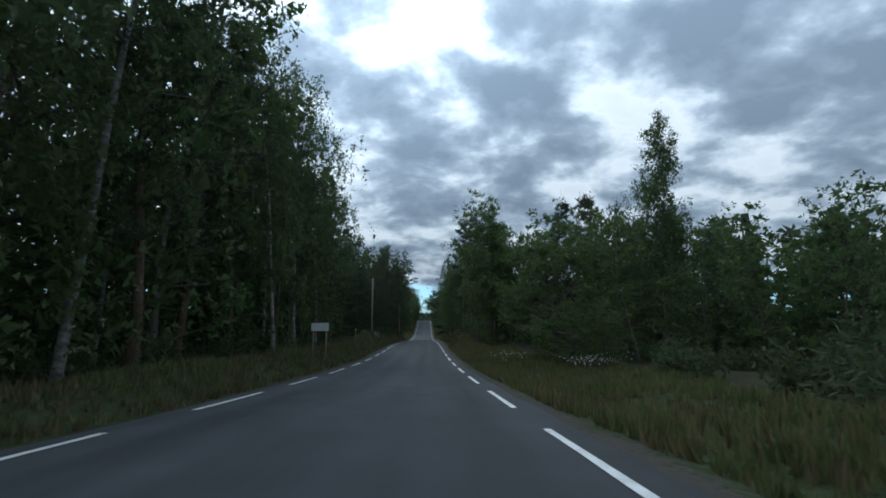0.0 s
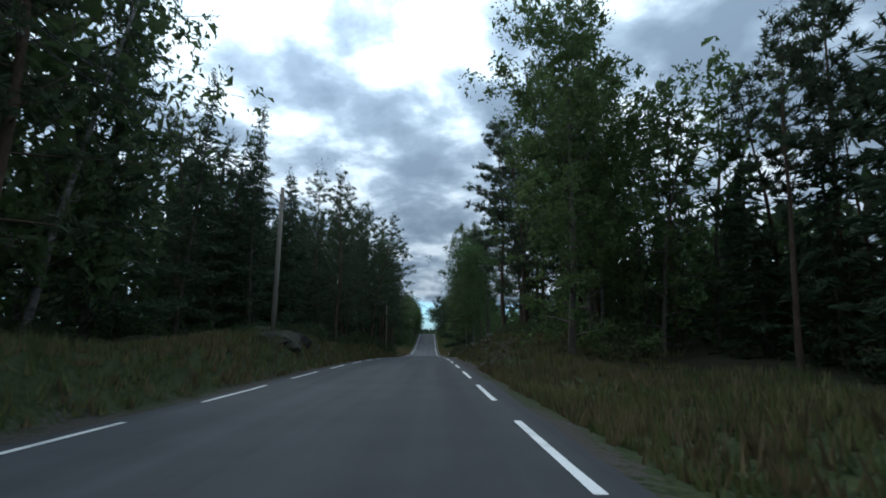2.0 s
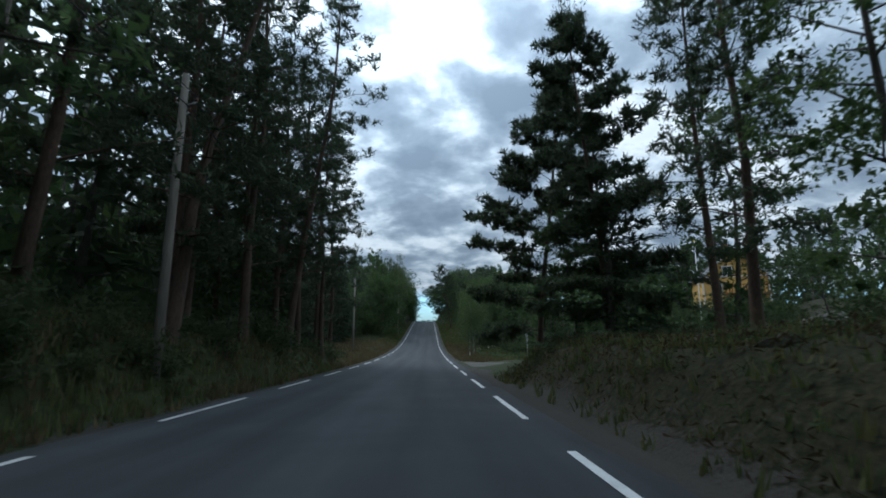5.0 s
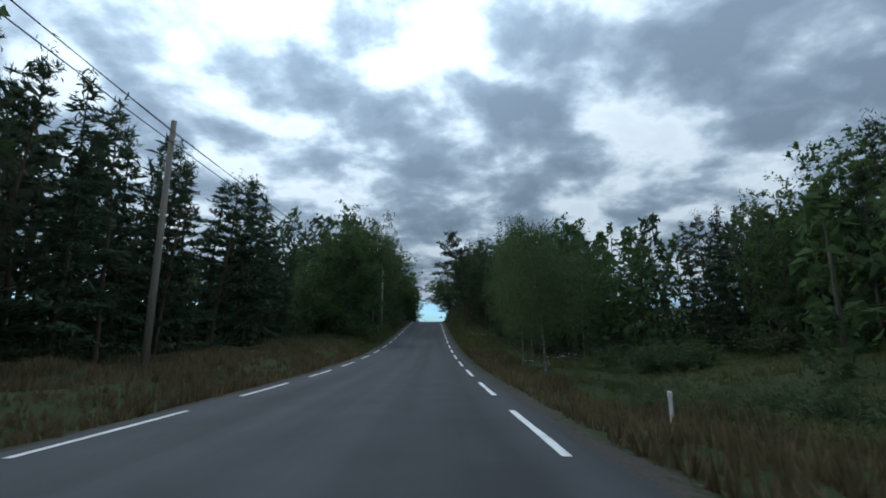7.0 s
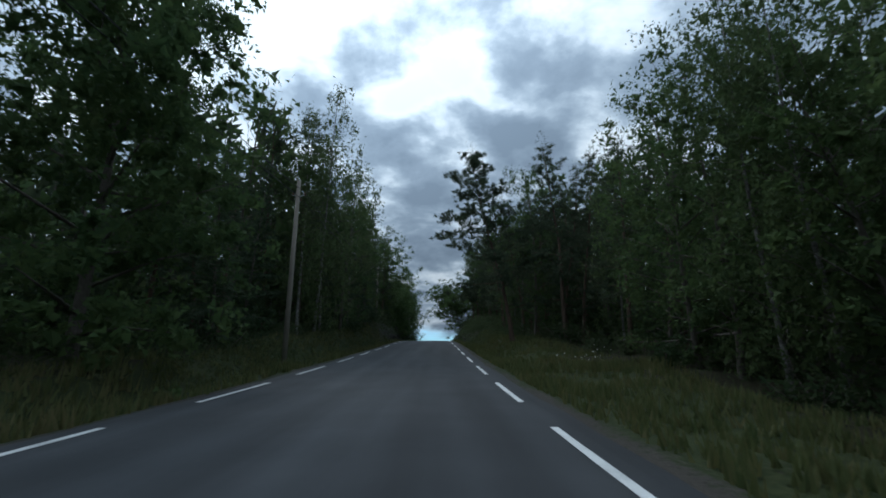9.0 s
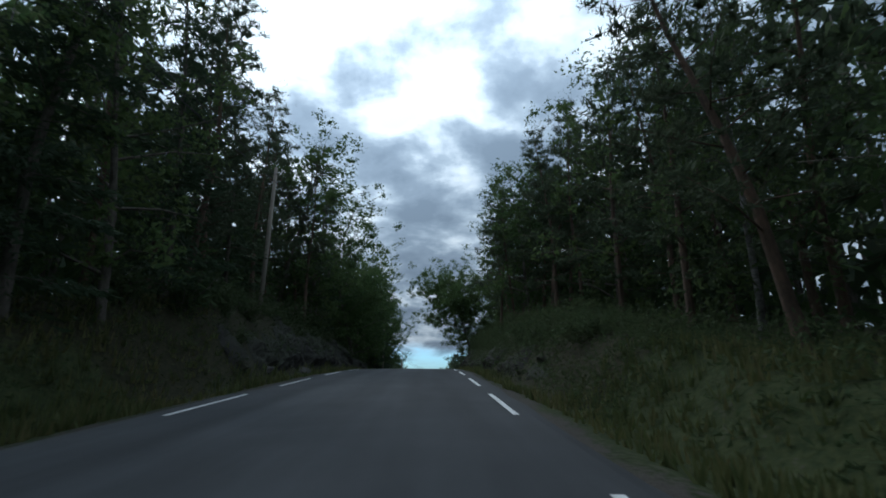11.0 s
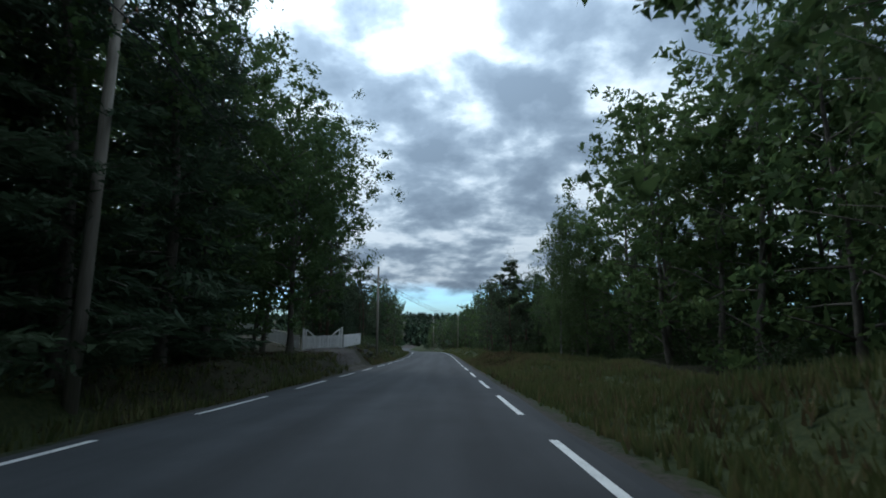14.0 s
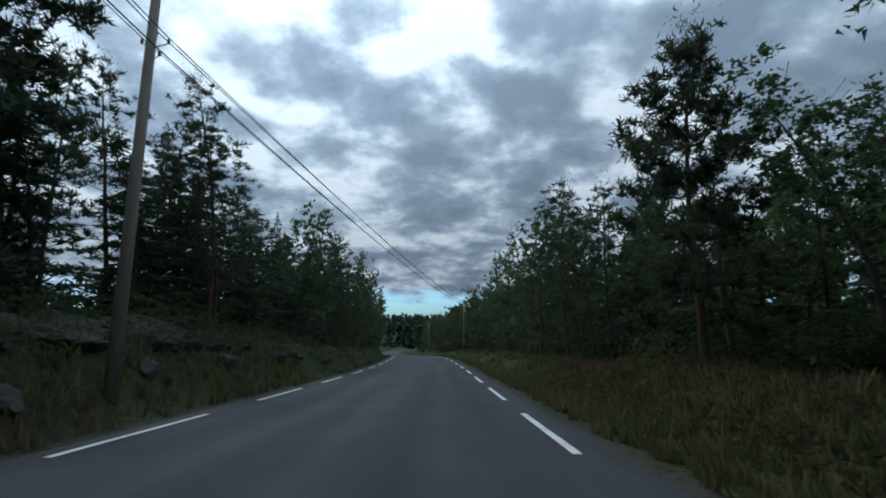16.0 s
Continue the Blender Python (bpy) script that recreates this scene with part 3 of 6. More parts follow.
# ---- trees ----
def tube(path, radii, sides=6):
    """A tapered round limb along a path."""
    path = [Vector(p) for p in path]
    v, f = [], []
    for i, p in enumerate(path):
        d = (path[min(i + 1, len(path) - 1)] - path[max(i - 1, 0)]).normalized()
        a = d.orthogonal().normalized()
        b = d.cross(a)
        for k in range(sides):
            q = 2 * math.pi * k / sides
            v.append(p + (a * math.cos(q) + b * math.sin(q)) * radii[i])
        if i:
            for k in range(sides):
                o, u = (i - 1) * sides + k, (i - 1) * sides + (k + 1) % sides
                f.append((o, u, u + sides, o + sides))
    f.append(tuple(range((len(path) - 1) * sides, len(path) * sides)))
    return v, f


class Shape:
    """Gathers limbs, which become one mesh."""

    def __init__(self):
        self.v, self.f = [], []

    def add(self, vf):
        v, f = vf
        o = len(self.v)
        self.v += [tuple(p) for p in v]
        self.f += [tuple(i + o for i in q) for q in f]

    def mesh(self, name, mat, smooth_faces=True):
        return mesh_of(name, self.v, self.f, mat, smooth_faces)


def leaf_mesh(name, at, size, rng, mat, long=1.4, droop=0.0, along=None, slim=0.55):
    """Small four-cornered leaf sprays at the points given, each with its own turn."""
    at = np.asarray(at, float)
    n = len(at)
    size = np.asarray(size, float) * rng.uniform(0.6, 1.35, n)
    d = rng.normal(size=(n, 3))
    if along is not None:
        d = d * 0.55 + np.asarray(along)
    d[:, 2] -= droop
    d /= np.linalg.norm(d, axis=1)[:, None] + 1e-9
    r = rng.normal(size=(n, 3))
    s = np.cross(d, r)
    s /= np.linalg.norm(s, axis=1)[:, None] + 1e-9
    up = np.cross(s, d)
    L, W = (size * long * 0.5)[:, None], (size * slim)[:, None]
    lift = up * W * rng.uniform(-0.6, 0.6, (n, 1))
    k = rng.uniform(-0.5, 0.9, (n, 1))
    v = np.stack([at - d * L + s * W * 0.4, at - d * L * k - s * W + lift, at + d * L], 1).reshape(-1, 3)
    f = [(3 * i, 3 * i + 1, 3 * i + 2) for i in range(n)]
    return mesh_of(name, v, f, mat)


def crooked(p0, direction, length, rng, steps=4, wander=0.12, sag=0.0):
    pts, d = [Vector(p0)], Vector(direction).normalized()
    for i in range(steps):
        d = (d + Vector(rng.normal(0, wander, 3)) + Vector((0, 0, -sag))).normalized()
        pts.append(pts[-1] + d * (length / steps))
    return pts


def on_path(path, t):
    x = t * (len(path) - 1)
    i = min(int(x), len(path) - 2)
    return path[i].lerp(path[i + 1], x - i)


LEAF_OF = {"birch": "birch_leaf", "broadleaf": "oak_leaf", "pine": "pine_leaf", "spruce": "spruce_leaf"}
BARK_OF = {"birch": "birch_bark", "broadleaf": "dark_bark", "pine": "pine_bark", "spruce": "dark_bark"}


def tree_meshes(kind, seed, high, wide, cards, leaf, clear=0.3, thick=None, lean=0.0):
    """Meshes of trunk, limbs and crown for one tree of the given height and crown radius."""
    rng = np.random.default_rng(seed)
    thick = thick or high * (0.006 if kind == "birch" else 0.0095)
    trunk = Shape()
    tops = crooked((0, 0, -0.4), (lean, 0.02, 1), high * (0.97 if kind != "broadleaf" else 0.8), rng, 8, 0.035 if kind != "broadleaf" else 0.06)
    radii = [thick * (1.25 if i == 0 else 1.0) * (1 - 0.9 * i / 8) for i in range(9)]
    trunk.add(tube(tops, radii, 7))
    limbs, boundary = trunk, len(trunk.f)
    pts, dirs = [], []
    count = {"birch": 40, "broadleaf": 30, "pine": 40, "spruce": 50}[kind]
    lists = []
    for i in range(count):
        u = (i + rng.uniform(0, 1)) / count
        az = i * 2.39996 + rng.uniform(-0.5, 0.5)
        t = clear + (0.985 - clear) * u ** (0.9 if kind != "pine" else 0.8)
        p0 = on_path(tops, t)
        if kind == "birch":
            reach = wide * (0.35 + 0.75 * math.sin(math.pi * min(1, u * 0.86 + 0.17)) ** 0.8) * rng.uniform(0.65, 1.1)
            rise, sag = 0.9, 0.2
        elif kind == "broadleaf":
            reach = wide * (0.34 + 0.72 * math.sin(math.pi * min(1, u * 0.8 + 0.14))) * rng.uniform(0.75, 1.1)
            rise, sag = 0.3 + 0.8 * u, 0.03
        elif kind == "pine":
            reach = wide * (1.04 - u) ** 0.55 * (0.72 + 0.28 * min(1.0, u / 0.25)) * rng.uniform(0.55, 1.15) + 0.2
            rise, sag = 0.15 + 0.75 * u, 0.02
        else:
            reach = wide * (1.02 - u) ** 0.85 * rng.uniform(0.75, 1.1) + 0.25
            rise, sag = 0.05 + 0.35 * u, 0.06
        path = crooked(p0, (math.cos(az), math.sin(az), rise), reach, rng, 4, 0.16, sag)
        r0 = thick * (1 - 0.85 * t) * (0.5 if kind in ("broadleaf",) else 0.32)
        limbs.add(tube(path[::2], [r0, r0 * 0.55, 0.012], 3))
        lists.append((path, reach, u))
    total = sum(r ** (1.5 if kind != "pine" else 1.2) + 0.15 for _, r, _ in lists)
    inner = []

    def spray(at, towards, heart):
        """Leaves at the points given: fine on the outside, and a share of coarse ones at the heart of the spray."""
        pts.append(at)
        dirs.append(towards)
        inner.append(heart)

    for path, reach, u in lists:
        k = max(6, int(cards * (reach ** (1.5 if kind != "pine" else 1.2) + 0.15) / total))
        if kind == "pine":
            # brushes of needles in flat plates near the limb's end
            tufts = max(3, k // 22)
            for _ in range(tufts):
                c = np.array(on_path(path, rng.uniform(0.2, 1.0) ** 0.75)) + np.clip(rng.normal(0, 1, 3), -1.6, 1.6) * (0.14 * reach + 0.2) * np.array([0.62, 0.62, 0.26])
                m = k // tufts
                heart = rng.uniform(0, 1, m) < 0.3
                q = rng.normal(0, 1, (m, 3)) * np.array([1, 1, 0.75])
                q /= np.linalg.norm(q, axis=1)[:, None]
                off = q * rng.uniform(0.5, 1.1, (m, 1)) * np.array([0.3, 0.3, 0.2]) * (0.75 + 0.2 * reach / wide)
                spray(c + off * np.where(heart, 0.35, 1.0)[:, None], q * 1.3 + np.array([0, 0, 0.75]), heart)
        elif kind == "spruce":
            t = rng.uniform(0.05, 1.0, k)
            heart = (rng.uniform(0, 1, k) < 0.36) & (t < 0.8)
            base = np.array([on_path(path, a) for a in t])
            spread = (0.08 + 0.20 * reach * (1.05 - t))[:, None] * rng.normal(0, 1, (k, 3)) * np.array([1, 1, 0.18])
            base[:, 2] -= rng.uniform(0, 0.3, k) * (0.35 + 0.28 * reach) * (1.1 - t)
            away = np.array((path[-1] - path[0]).normalized()) + np.array([0, 0, -0.35])
            spray(base + spread, spread * 1.5 + away, heart)
        elif kind == "birch":
            strands = max(3, k // 22)
            for _ in range(strands):
                m = k // strands
                heart = rng.uniform(0, 1, m) < 0.2
                c = np.array(on_path(path, rng.uniform(0.25, 1.0))) + rng.normal(0, 0.32, 3) * (0.5 + 0.35 * reach)
                hang = rng.uniform(0.5, 1.6) * (0.55 + 0.3 * reach)
                q = rng.uniform(0, 1, m)
                wob = np.where(heart, 0.1, 0.16) * (1.15 - 0.6 * q)
                spray(c + np.stack([rng.normal(0, 1, m) * wob, rng.normal(0, 1, m) * wob, -q * hang * np.where(heart, 0.6, 1.0)], 1), np.tile([0, 0, -0.6], (m, 1)), heart)
        else:
            clumps = max(4, k // 46)
            for _ in range(clumps):
                m = k // clumps
                c = np.array(on_path(path, min(1.0, rng.uniform(0.3, 1.15))))
                c = c + rng.normal(0, 1, 3) * (0.17 * wide) * np.array([1, 1, 0.8])
                q = rng.normal(0, 1, (m, 3))
                q /= np.linalg.norm(q, axis=1)[:, None]
                heart = rng.uniform(0, 1, m) < 0.26
                far_out = np.where(heart, rng.uniform(0, 0.65, m), rng.uniform(0.62, 1.12, m))
                spray(c + q * far_out[:, None] * np.array([0.62, 0.62, 0.46]) * (min(0.17 * wide, 0.62) + 0.32) * rng.uniform(0.65, 1.3), q * 0.35, heart)
    # the leading shoot
    tip = np.array(tops[-1])
    if kind in ("pine", "spruce", "birch"):
        m = max(10, cards // 45)
        pts.append(tip + rng.normal(0, 1, (m, 3)) * np.array([0.22, 0.22, 0.5]) * (1.3 if kind == "pine" else 0.8) - np.array([0, 0, 0.25]))
        dirs.append(np.tile([0, 0, 0.8], (m, 1)))
        inner.append(np.zeros(m, bool))
    pts, dirs, inner = np.concatenate(pts), np.concatenate(dirs), np.concatenate(inner)
    fit = high / pts[:, 2].max()
    pts[:, 2] *= fit
    trunk.v = [(a, b, c * fit) for a, b, c in trunk.v]
    long, slim = {"birch": (1.4, 0.45), "broadleaf": (1.25, 0.5), "pine": (2.2, 0.29), "spruce": (2.2, 0.36)}[kind]
    size = leaf * {"birch": 1.0, "broadleaf": 1.08, "pine": 0.72, "spruce": 0.82}[kind] * np.where(inner, {"pine": 1.3, "spruce": 1.35}.get(kind, 1.2), 0.72)
    crown = leaf_mesh("crown", pts, size, rng, M[LEAF_OF[kind]], long, 0.25 if kind == "birch" else 0.0, dirs, slim)
    wood = [M[BARK_OF[kind]], M["dark_bark"]] if kind == "birch" else [M[BARK_OF[kind]]]
    bole = mesh_of("trunk", trunk.v, trunk.f, wood, True, [0 if i < boundary or kind != "birch" else 1 for i in range(len(trunk.f))])
    return bole, crown


NAME_OF = {"birch": "birch_tree", "broadleaf": "broadleaf_tree", "pine": "pine_tree", "spruce": "spruce_tree"}
TEXT_OF = {"birch": "slender birch with white bark and hanging green leaves", "broadleaf": "leafy deciduous tree with a dense dark green crown",
           "pine": "tall Scots pine with reddish bark and open needle crown", "spruce": "dark conical spruce with drooping needle branches"}
PROTO = {}
NEAR_CARDS = 5900
HIGH = 16.0
SPECS = {"birch": (2.9, 0.12), "broadleaf": (3.7, 0.08), "pine": (2.9, 0.17), "spruce": (2.5, 0.04)}


def grow(name, label, category, group, meshes, m):
    ob = new(name)
    ob.empty_display_size = 0.3
    ob.matrix_basis = m
    tagged(ob, label, category, group)
    for part_name, me in zip(("trunk", "crown"), meshes):
        mesh_part(part_name, me, ob)
    return ob


def tree(kind, x, s, high, near=True, width=1.0, sink=0.15, rng=random, lean=0.0, bare=None, z=None):
    """Sets one tree; alike trees share their meshes."""
    p = place(x, s, z)
    p.z -= sink
    k = high / HIGH
    m = Matrix.LocRotScale(p, Euler((lean, 0, rng.uniform(0, 6.283))), Vector((k * width, k * width, k)))
    level = "back" if not near else "close" if abs(x) < 10.7 else "mid" if abs(x) > 13.2 else "near"
    key = (kind, level, rng.randrange(3 if near else 2)) + ((bare,) if bare else ())
    if key not in PROTO:
        wide, clear = SPECS[kind]
        seed = sum(map(ord, str(key)))
        cards, leaf = (int(NEAR_CARDS * {"close": 1.2, "near": 0.76, "mid": 0.52}[level] * (1.15 if kind == "pine" else 1.0)), {"close": 0.186, "near": 0.232, "mid": 0.325}[level]) if near else (1000, 0.48)
        if kind == "birch" and near:
            leaf *= 0.87
        meshes = tree_meshes(kind, seed, HIGH, wide, cards, leaf, bare or clear)
        PROTO[key] = grow(NAME_OF[kind], TEXT_OF[kind], "tree", NAME_OF[kind].replace("_tree", "es in the roadside wood"), meshes, m)
        return PROTO[key]
    return copy_thing(PROTO[key], m @ Matrix.Diagonal((*(1 / c for c in PROTO[key].scale), 1)))


def bush_meshes(seed):
    rng = np.random.default_rng(seed)
    stems = Shape()
    pts = []
    for i in range(9):
        az = rng.uniform(0, 6.283)
        path = crooked((rng.normal(0, 0.1), rng.normal(0, 0.1), -0.1), (math.cos(az) * 0.75, math.sin(az) * 0.75, 1), rng.uniform(0.6, 1.15), rng, 3, 0.2)
        stems.add(tube(path, [0.018, 0.013, 0.009, 0.004], 3))
        m = 54
        t = rng.uniform(0.1, 1.0, m)
        pts.append(np.array([on_path(path, a) for a in t]) + rng.normal(0, 0.14, (m, 3)))
    pts = np.concatenate(pts)
    return stems.mesh("stalk", M["dark_bark"]), leaf_mesh("foliage", pts, np.full(len(pts), 0.1), rng, M["bush_leaf"], 1.6, slim=0.42)


BUSH = {}


LOOSE = []


def bush(x, s, size, rng=random, stretch=1.0, loose=False):
    k = rng.randrange(4)
    m = Matrix.LocRotScale(place(x, s), Euler((0, 0, rng.uniform(0, 6.28))), Vector((size * rng.uniform(0.9, 1.3), size * rng.uniform(0.9, 1.3), size * stretch)))
    if loose:
        LOOSE.append((k, m))
        return None
    if k in BUSH:
        return copy_thing(BUSH[k], m @ Matrix.Diagonal((*(1 / c for c in BUSH[k].scale), 1)))
    ob = new("shrub")
    ob.matrix_basis = m
    tagged(ob, "low leafy green shrub at the edge of the wood", "shrub", "shrubs along the road")
    for name, me in zip(("stalk", "foliage"), bush_meshes(40 + k)):
        mesh_part(name, me, ob)
    BUSH[k] = ob
    return ob


# stretches of wood: from, to, front row's x, heights, shares of birch, broadleaf, pine, spruce; spacing of the front row
LEFT_WOOD_A = (
    (-14, 40, -10.0, 20, 23.5, (0.4, 0.1, 0.4, 0.1), 2.8),
    (40, 57, -11.0, 18, 21.5, (0.4, 0.05, 0.45, 0.1), 2.9),
    (57, 62, -11.5, 12.5, 14.5, (0.0, 0.0, 0.5, 0.5), 2.4),
    (62, 75, -10.5, 12.5, 15, (0.0, 0.0, 0.45, 0.55), 2.3),
    (84, 97, -9.3, 12.5, 15.5, (0.0, 0.05, 0.4, 0.55), 2.3),
    (97, 135, -8.3, 18.5, 21.5, (0.0, 0.1, 0.8, 0.1), 3.7),
    (135, 174, -17.0, 13, 16.5, (0.0, 0.05, 0.45, 0.5), 2.4),
    (186, 200, -15.5, 8.5, 10.2, (0.1, 0.2, 0.5, 0.2), 2.8),
)
LEFT_WOOD_B = (
    (200, 212, -10.6, 11, 13.5, (0.05, 0.2, 0.45, 0.3), 2.7),
    (212, 222, -9.8, 18, 20.5, (0.4, 0.2, 0.4, 0.0), 2.6),
    (222, 241, -9.2, 14, 17.5, (0.15, 0.25, 0.3, 0.3), 2.8),
    (241, 267, -9.6, 14, 17, (0.05, 0.2, 0.6, 0.15), 2.8),
    (267, 283, -10.4, 8.5, 11, (0.05, 0.65, 0.15, 0.15), 2.6),
    (283, 293, -10.0, 13.5, 16.5, (0.0, 0.45, 0.2, 0.35), 2.4),
    (293, 306, -10.2, 14.5, 17.5, (0.0, 0.35, 0.15, 0.5), 2.6),
    (309, 319, -14.0, 15, 18, (0.0, 0.8, 0.2, 0.0), 2.4),
    (331, 352, -13.0, 9.5, 12, (0.0, 0.0, 0.7, 0.3), 2.4),
    (352, 470, -9.0, 10, 12.5, (0.05, 0.2, 0.65, 0.1), 3.6),
)
LEFT_WOOD = LEFT_WOOD_A + LEFT_WOOD_B
RIGHT_WOOD_A = (
    (-14, 14, 17.0, 8, 10, (0.1, 0.7, 0.1, 0.1), 3.6),
    (14, 33, 16.5, 8, 10, (0.05, 0.85, 0.05, 0.05), 3.0),
    (33, 46, 15.0, 11, 14, (0.05, 0.2, 0.6, 0.15), 3.0),
    (46, 58, 13.5, 11.5, 14, (0.0, 0.1, 0.7, 0.2), 2.8),
    (58, 66, 9.6, 14, 17, (0.1, 0.4, 0.5, 0.0), 2.7),
    (66, 84, 9.0, 16, 19, (0.0, 0.2, 0.8, 0.0), 4.2),
    (148, 160, 14.0, 7, 10, (0.5, 0.4, 0.0, 0.1), 3.4),
    (160, 190, 27.0, 12, 15, (0.05, 0.15, 0.35, 0.45), 2.0),
)
RIGHT_WOOD_B = (
    (186, 201, 9.8, 12.5, 14.5, (0.2, 0.7, 0.1, 0.0), 2.6),
    (201, 214, 9.6, 12.0, 14.0, (0.15, 0.7, 0.15, 0.0), 2.6),
    (214, 238, 8.2, 13, 16, (0.15, 0.25, 0.6, 0.0), 2.7),
    (238, 284, 8.6, 14, 17.5, (0.0, 0.15, 0.85, 0.0), 2.8),
    (291, 322, 14.2, 17, 20, (0.15, 0.8, 0.05, 0.0), 3.4),
    (322, 346, 13.0, 8, 10.5, (0.15, 0.35, 0.5, 0.0), 3.2),
    (346, 470, 8.0, 9, 12, (0.1, 0.3, 0.55, 0.05), 3.4),
)
RIGHT_WOOD = RIGHT_WOOD_A + RIGHT_WOOD_B
KINDS = ("birch", "broadleaf", "pine", "spruce")


def clear_ground(x, s):
    """Yards, the side road and the house keep free of trees."""
    if x > 0 and 122 < s < 146 and x < 44:
        return False
    if 9 < x < 46 and 86 < s < 158:
        return False
    if x < 0 and 319 < s < 332 and x > -60:
        return False
    if x < -16 and 330 < s < 372 and x > -52:
        return False
    if x < 0 and x > -12 and 174 < s < 187:
        return False
    if 58 < s < 63 and -9.5 < x < -6:
        return False
    return True


def back_wood():
    """Trees deep in the wood, of which only scraps of crown and stem show: one joined mesh a kind."""
    rng = random.Random(23)
    gen = np.random.default_rng(23)
    stems, needles, leaves = Shape(), [], []
    for wood, sign in ((LEFT_WOOD, -1), (RIGHT_WOOD, 1)):
        for s0, s1, x0, h0, h1, share, gap in wood + (((100, 190, 48.0, 13, 17, (0.3, 0.1, 0.4, 0.2), 4.0), (84, 124, 40.0, 11, 14, (0.4, 0.2, 0.3, 0.1), 4.0)) if sign > 0 else ((305, 352, -50.0, 12, 15, (0, 0, 1, 0), 3.4),)):
            for row in (2, 3, 4, 5):
                s = s0 + rng.uniform(0, 4)
                while s < s1:
                    x = x0 + sign * (row * 3.7 + rng.uniform(-1.4, 1.4))
                    s += gap * rng.uniform(1.0, 1.7)
                    if not clear_ground(x, s):
                        continue
                    h = rng.uniform(h0, h1) * (0.5 if sign > 0 and 58 < s < 88 else 1.0)
                    p = place(x, s)
                    stems.add(tube([p - Vector((0, 0, 0.4)), p + Vector((0, 0, h * 0.9))], [0.16, 0.03], 5))
                    n = 165
                    u = gen.uniform(0, 1, n)
                    conifer = rng.random() < share[2] + share[3]
                    r = (h * 0.17) * (np.sin(np.pi * np.clip(u * 0.8 + 0.18, 0, 1)) if not conifer else (1.1 - u) ** 0.7) * gen.uniform(0.3, 1, n) ** 0.5
                    az = gen.uniform(0, 6.283, n)
                    pts = np.stack([p.x + r * np.cos(az), p.y + r * np.sin(az), p.z + h * (0.02 + 0.98 * u)], 1)
                    (needles if conifer else leaves).append(pts)
    # a dense understorey behind the front rows
    for wood, sign in ((LEFT_WOOD, -1), (RIGHT_WOOD, 1)):
        for s0, s1, x0, *_ in wood:
            n = int((s1 - s0) * 44)
            x, s = x0 + sign * gen.uniform(5.0, 17.0, n), gen.uniform(s0 - 2, s1 + 2, n)
            ok = np.array([clear_ground(a, b) for a, b in zip(x, s)])
            x, s = x[ok], s[ok]
            leaves.append(np.stack([x + bend(s), s, ground_z(x, s) + gen.uniform(0, 1, len(x)) ** 1.25 * 8.0], 1))
    # saplings and low boughs that close the wood's edge
    edge = []
    for wood, sign in ((LEFT_WOOD, -1), (RIGHT_WOOD, 1)):
        for s0, s1, x0, h0, *_ in wood:
            if s0 > 345:
                continue
            n = int((s1 - s0) / 2.0)
            for x, s in zip(x0 + sign * gen.uniform(0.6, 5.0, n), gen.uniform(s0, s1, n)):
                if not clear_ground(x, s):
                    continue
                tall, m = gen.uniform(0.22, 0.42) * h0, 110
                u, az = gen.uniform(0, 1, m), gen.uniform(0, 6.283, m)
                r = (0.5 + 0.17 * tall) * np.sin(np.pi * np.clip(u * 0.75 + 0.2, 0, 1)) * gen.uniform(0.25, 1, m) ** 0.5
                edge.append(np.stack([x + float(bend(s)) + r * np.cos(az), s + r * np.sin(az), float(ground_z(x, s)) + tall * u], 1))
    q = np.concatenate(edge)
    tagged(new("wood_edge", leaf_mesh("wood_edge", q, np.full(len(q), 0.34), gen, M["bush_leaf"], 1.5)), "dark saplings and low boughs along the wood's edge", "wood", kind="stuff")
    for nm, lst, mat, ln_ in (("needles", needles, M["pine_leaf"], 2.2), ("leaves", leaves, M["oak_leaf"], 1.4)):
        q = np.concatenate(lst)
        ob = new("deep_wood_" + nm, leaf_mesh("deep_wood_" + nm, q, np.full(len(q), 0.7), gen, mat, ln_))
        tagged(ob, "dark crowns of trees deep in the wood", "wood", kind="stuff")
    tagged(new("deep_wood_stems", stems.mesh("deep_wood_stems", M["dark_bark"])), "dark tree stems deep in the wood", "wood", kind="stuff")


def plant():
    rng = random.Random(11)
    for wood, sign in ((LEFT_WOOD, -1), (RIGHT_WOOD, 1)):
        for s0, s1, x0, h0, h1, share, gap in wood:
            far = s0 > 345
            for row in range(2):
                step = gap * (1.0 if row == 0 else 1.25)
                s = s0 + rng.uniform(0.2, 1.0) * step
                while s < s1:
                    x = x0 + sign * (row * 3.6 + rng.uniform(-0.7, 1.6))
                    kind = rng.choices(KINDS, share)[0]
                    high = rng.uniform(h0, h1) * (1.0 if row == 0 else 1.04)
                    if clear_ground(x, s):
                        tree(kind, x, s, high, near=(row == 0 and not far and (abs(x0) < 16.8 or s0 in (135, 160))), width=rng.uniform(0.85, 1.15), rng=rng)
                    s += step * rng.uniform(0.75, 1.3)
            s = s0
            while s < min(s1, 380):
                x = x0 - sign * rng.uniform(-1.2, 1.0)
                if clear_ground(x, s):
                    bush(x, s, rng.uniform(0.8, 1.9), rng)
                s += rng.uniform(3.2, 5.4)


plant()
back_wood()


STAND = random.Random(5)


def stand(kind, *spots, bare=None):
    """Trees that stand out by themselves: x, s, height, width of crown; bare: the share of the stem that has no limbs."""
    for x, s, high, width in spots:
        tree(kind, x, s, high, True, width, rng=STAND, bare=bare)


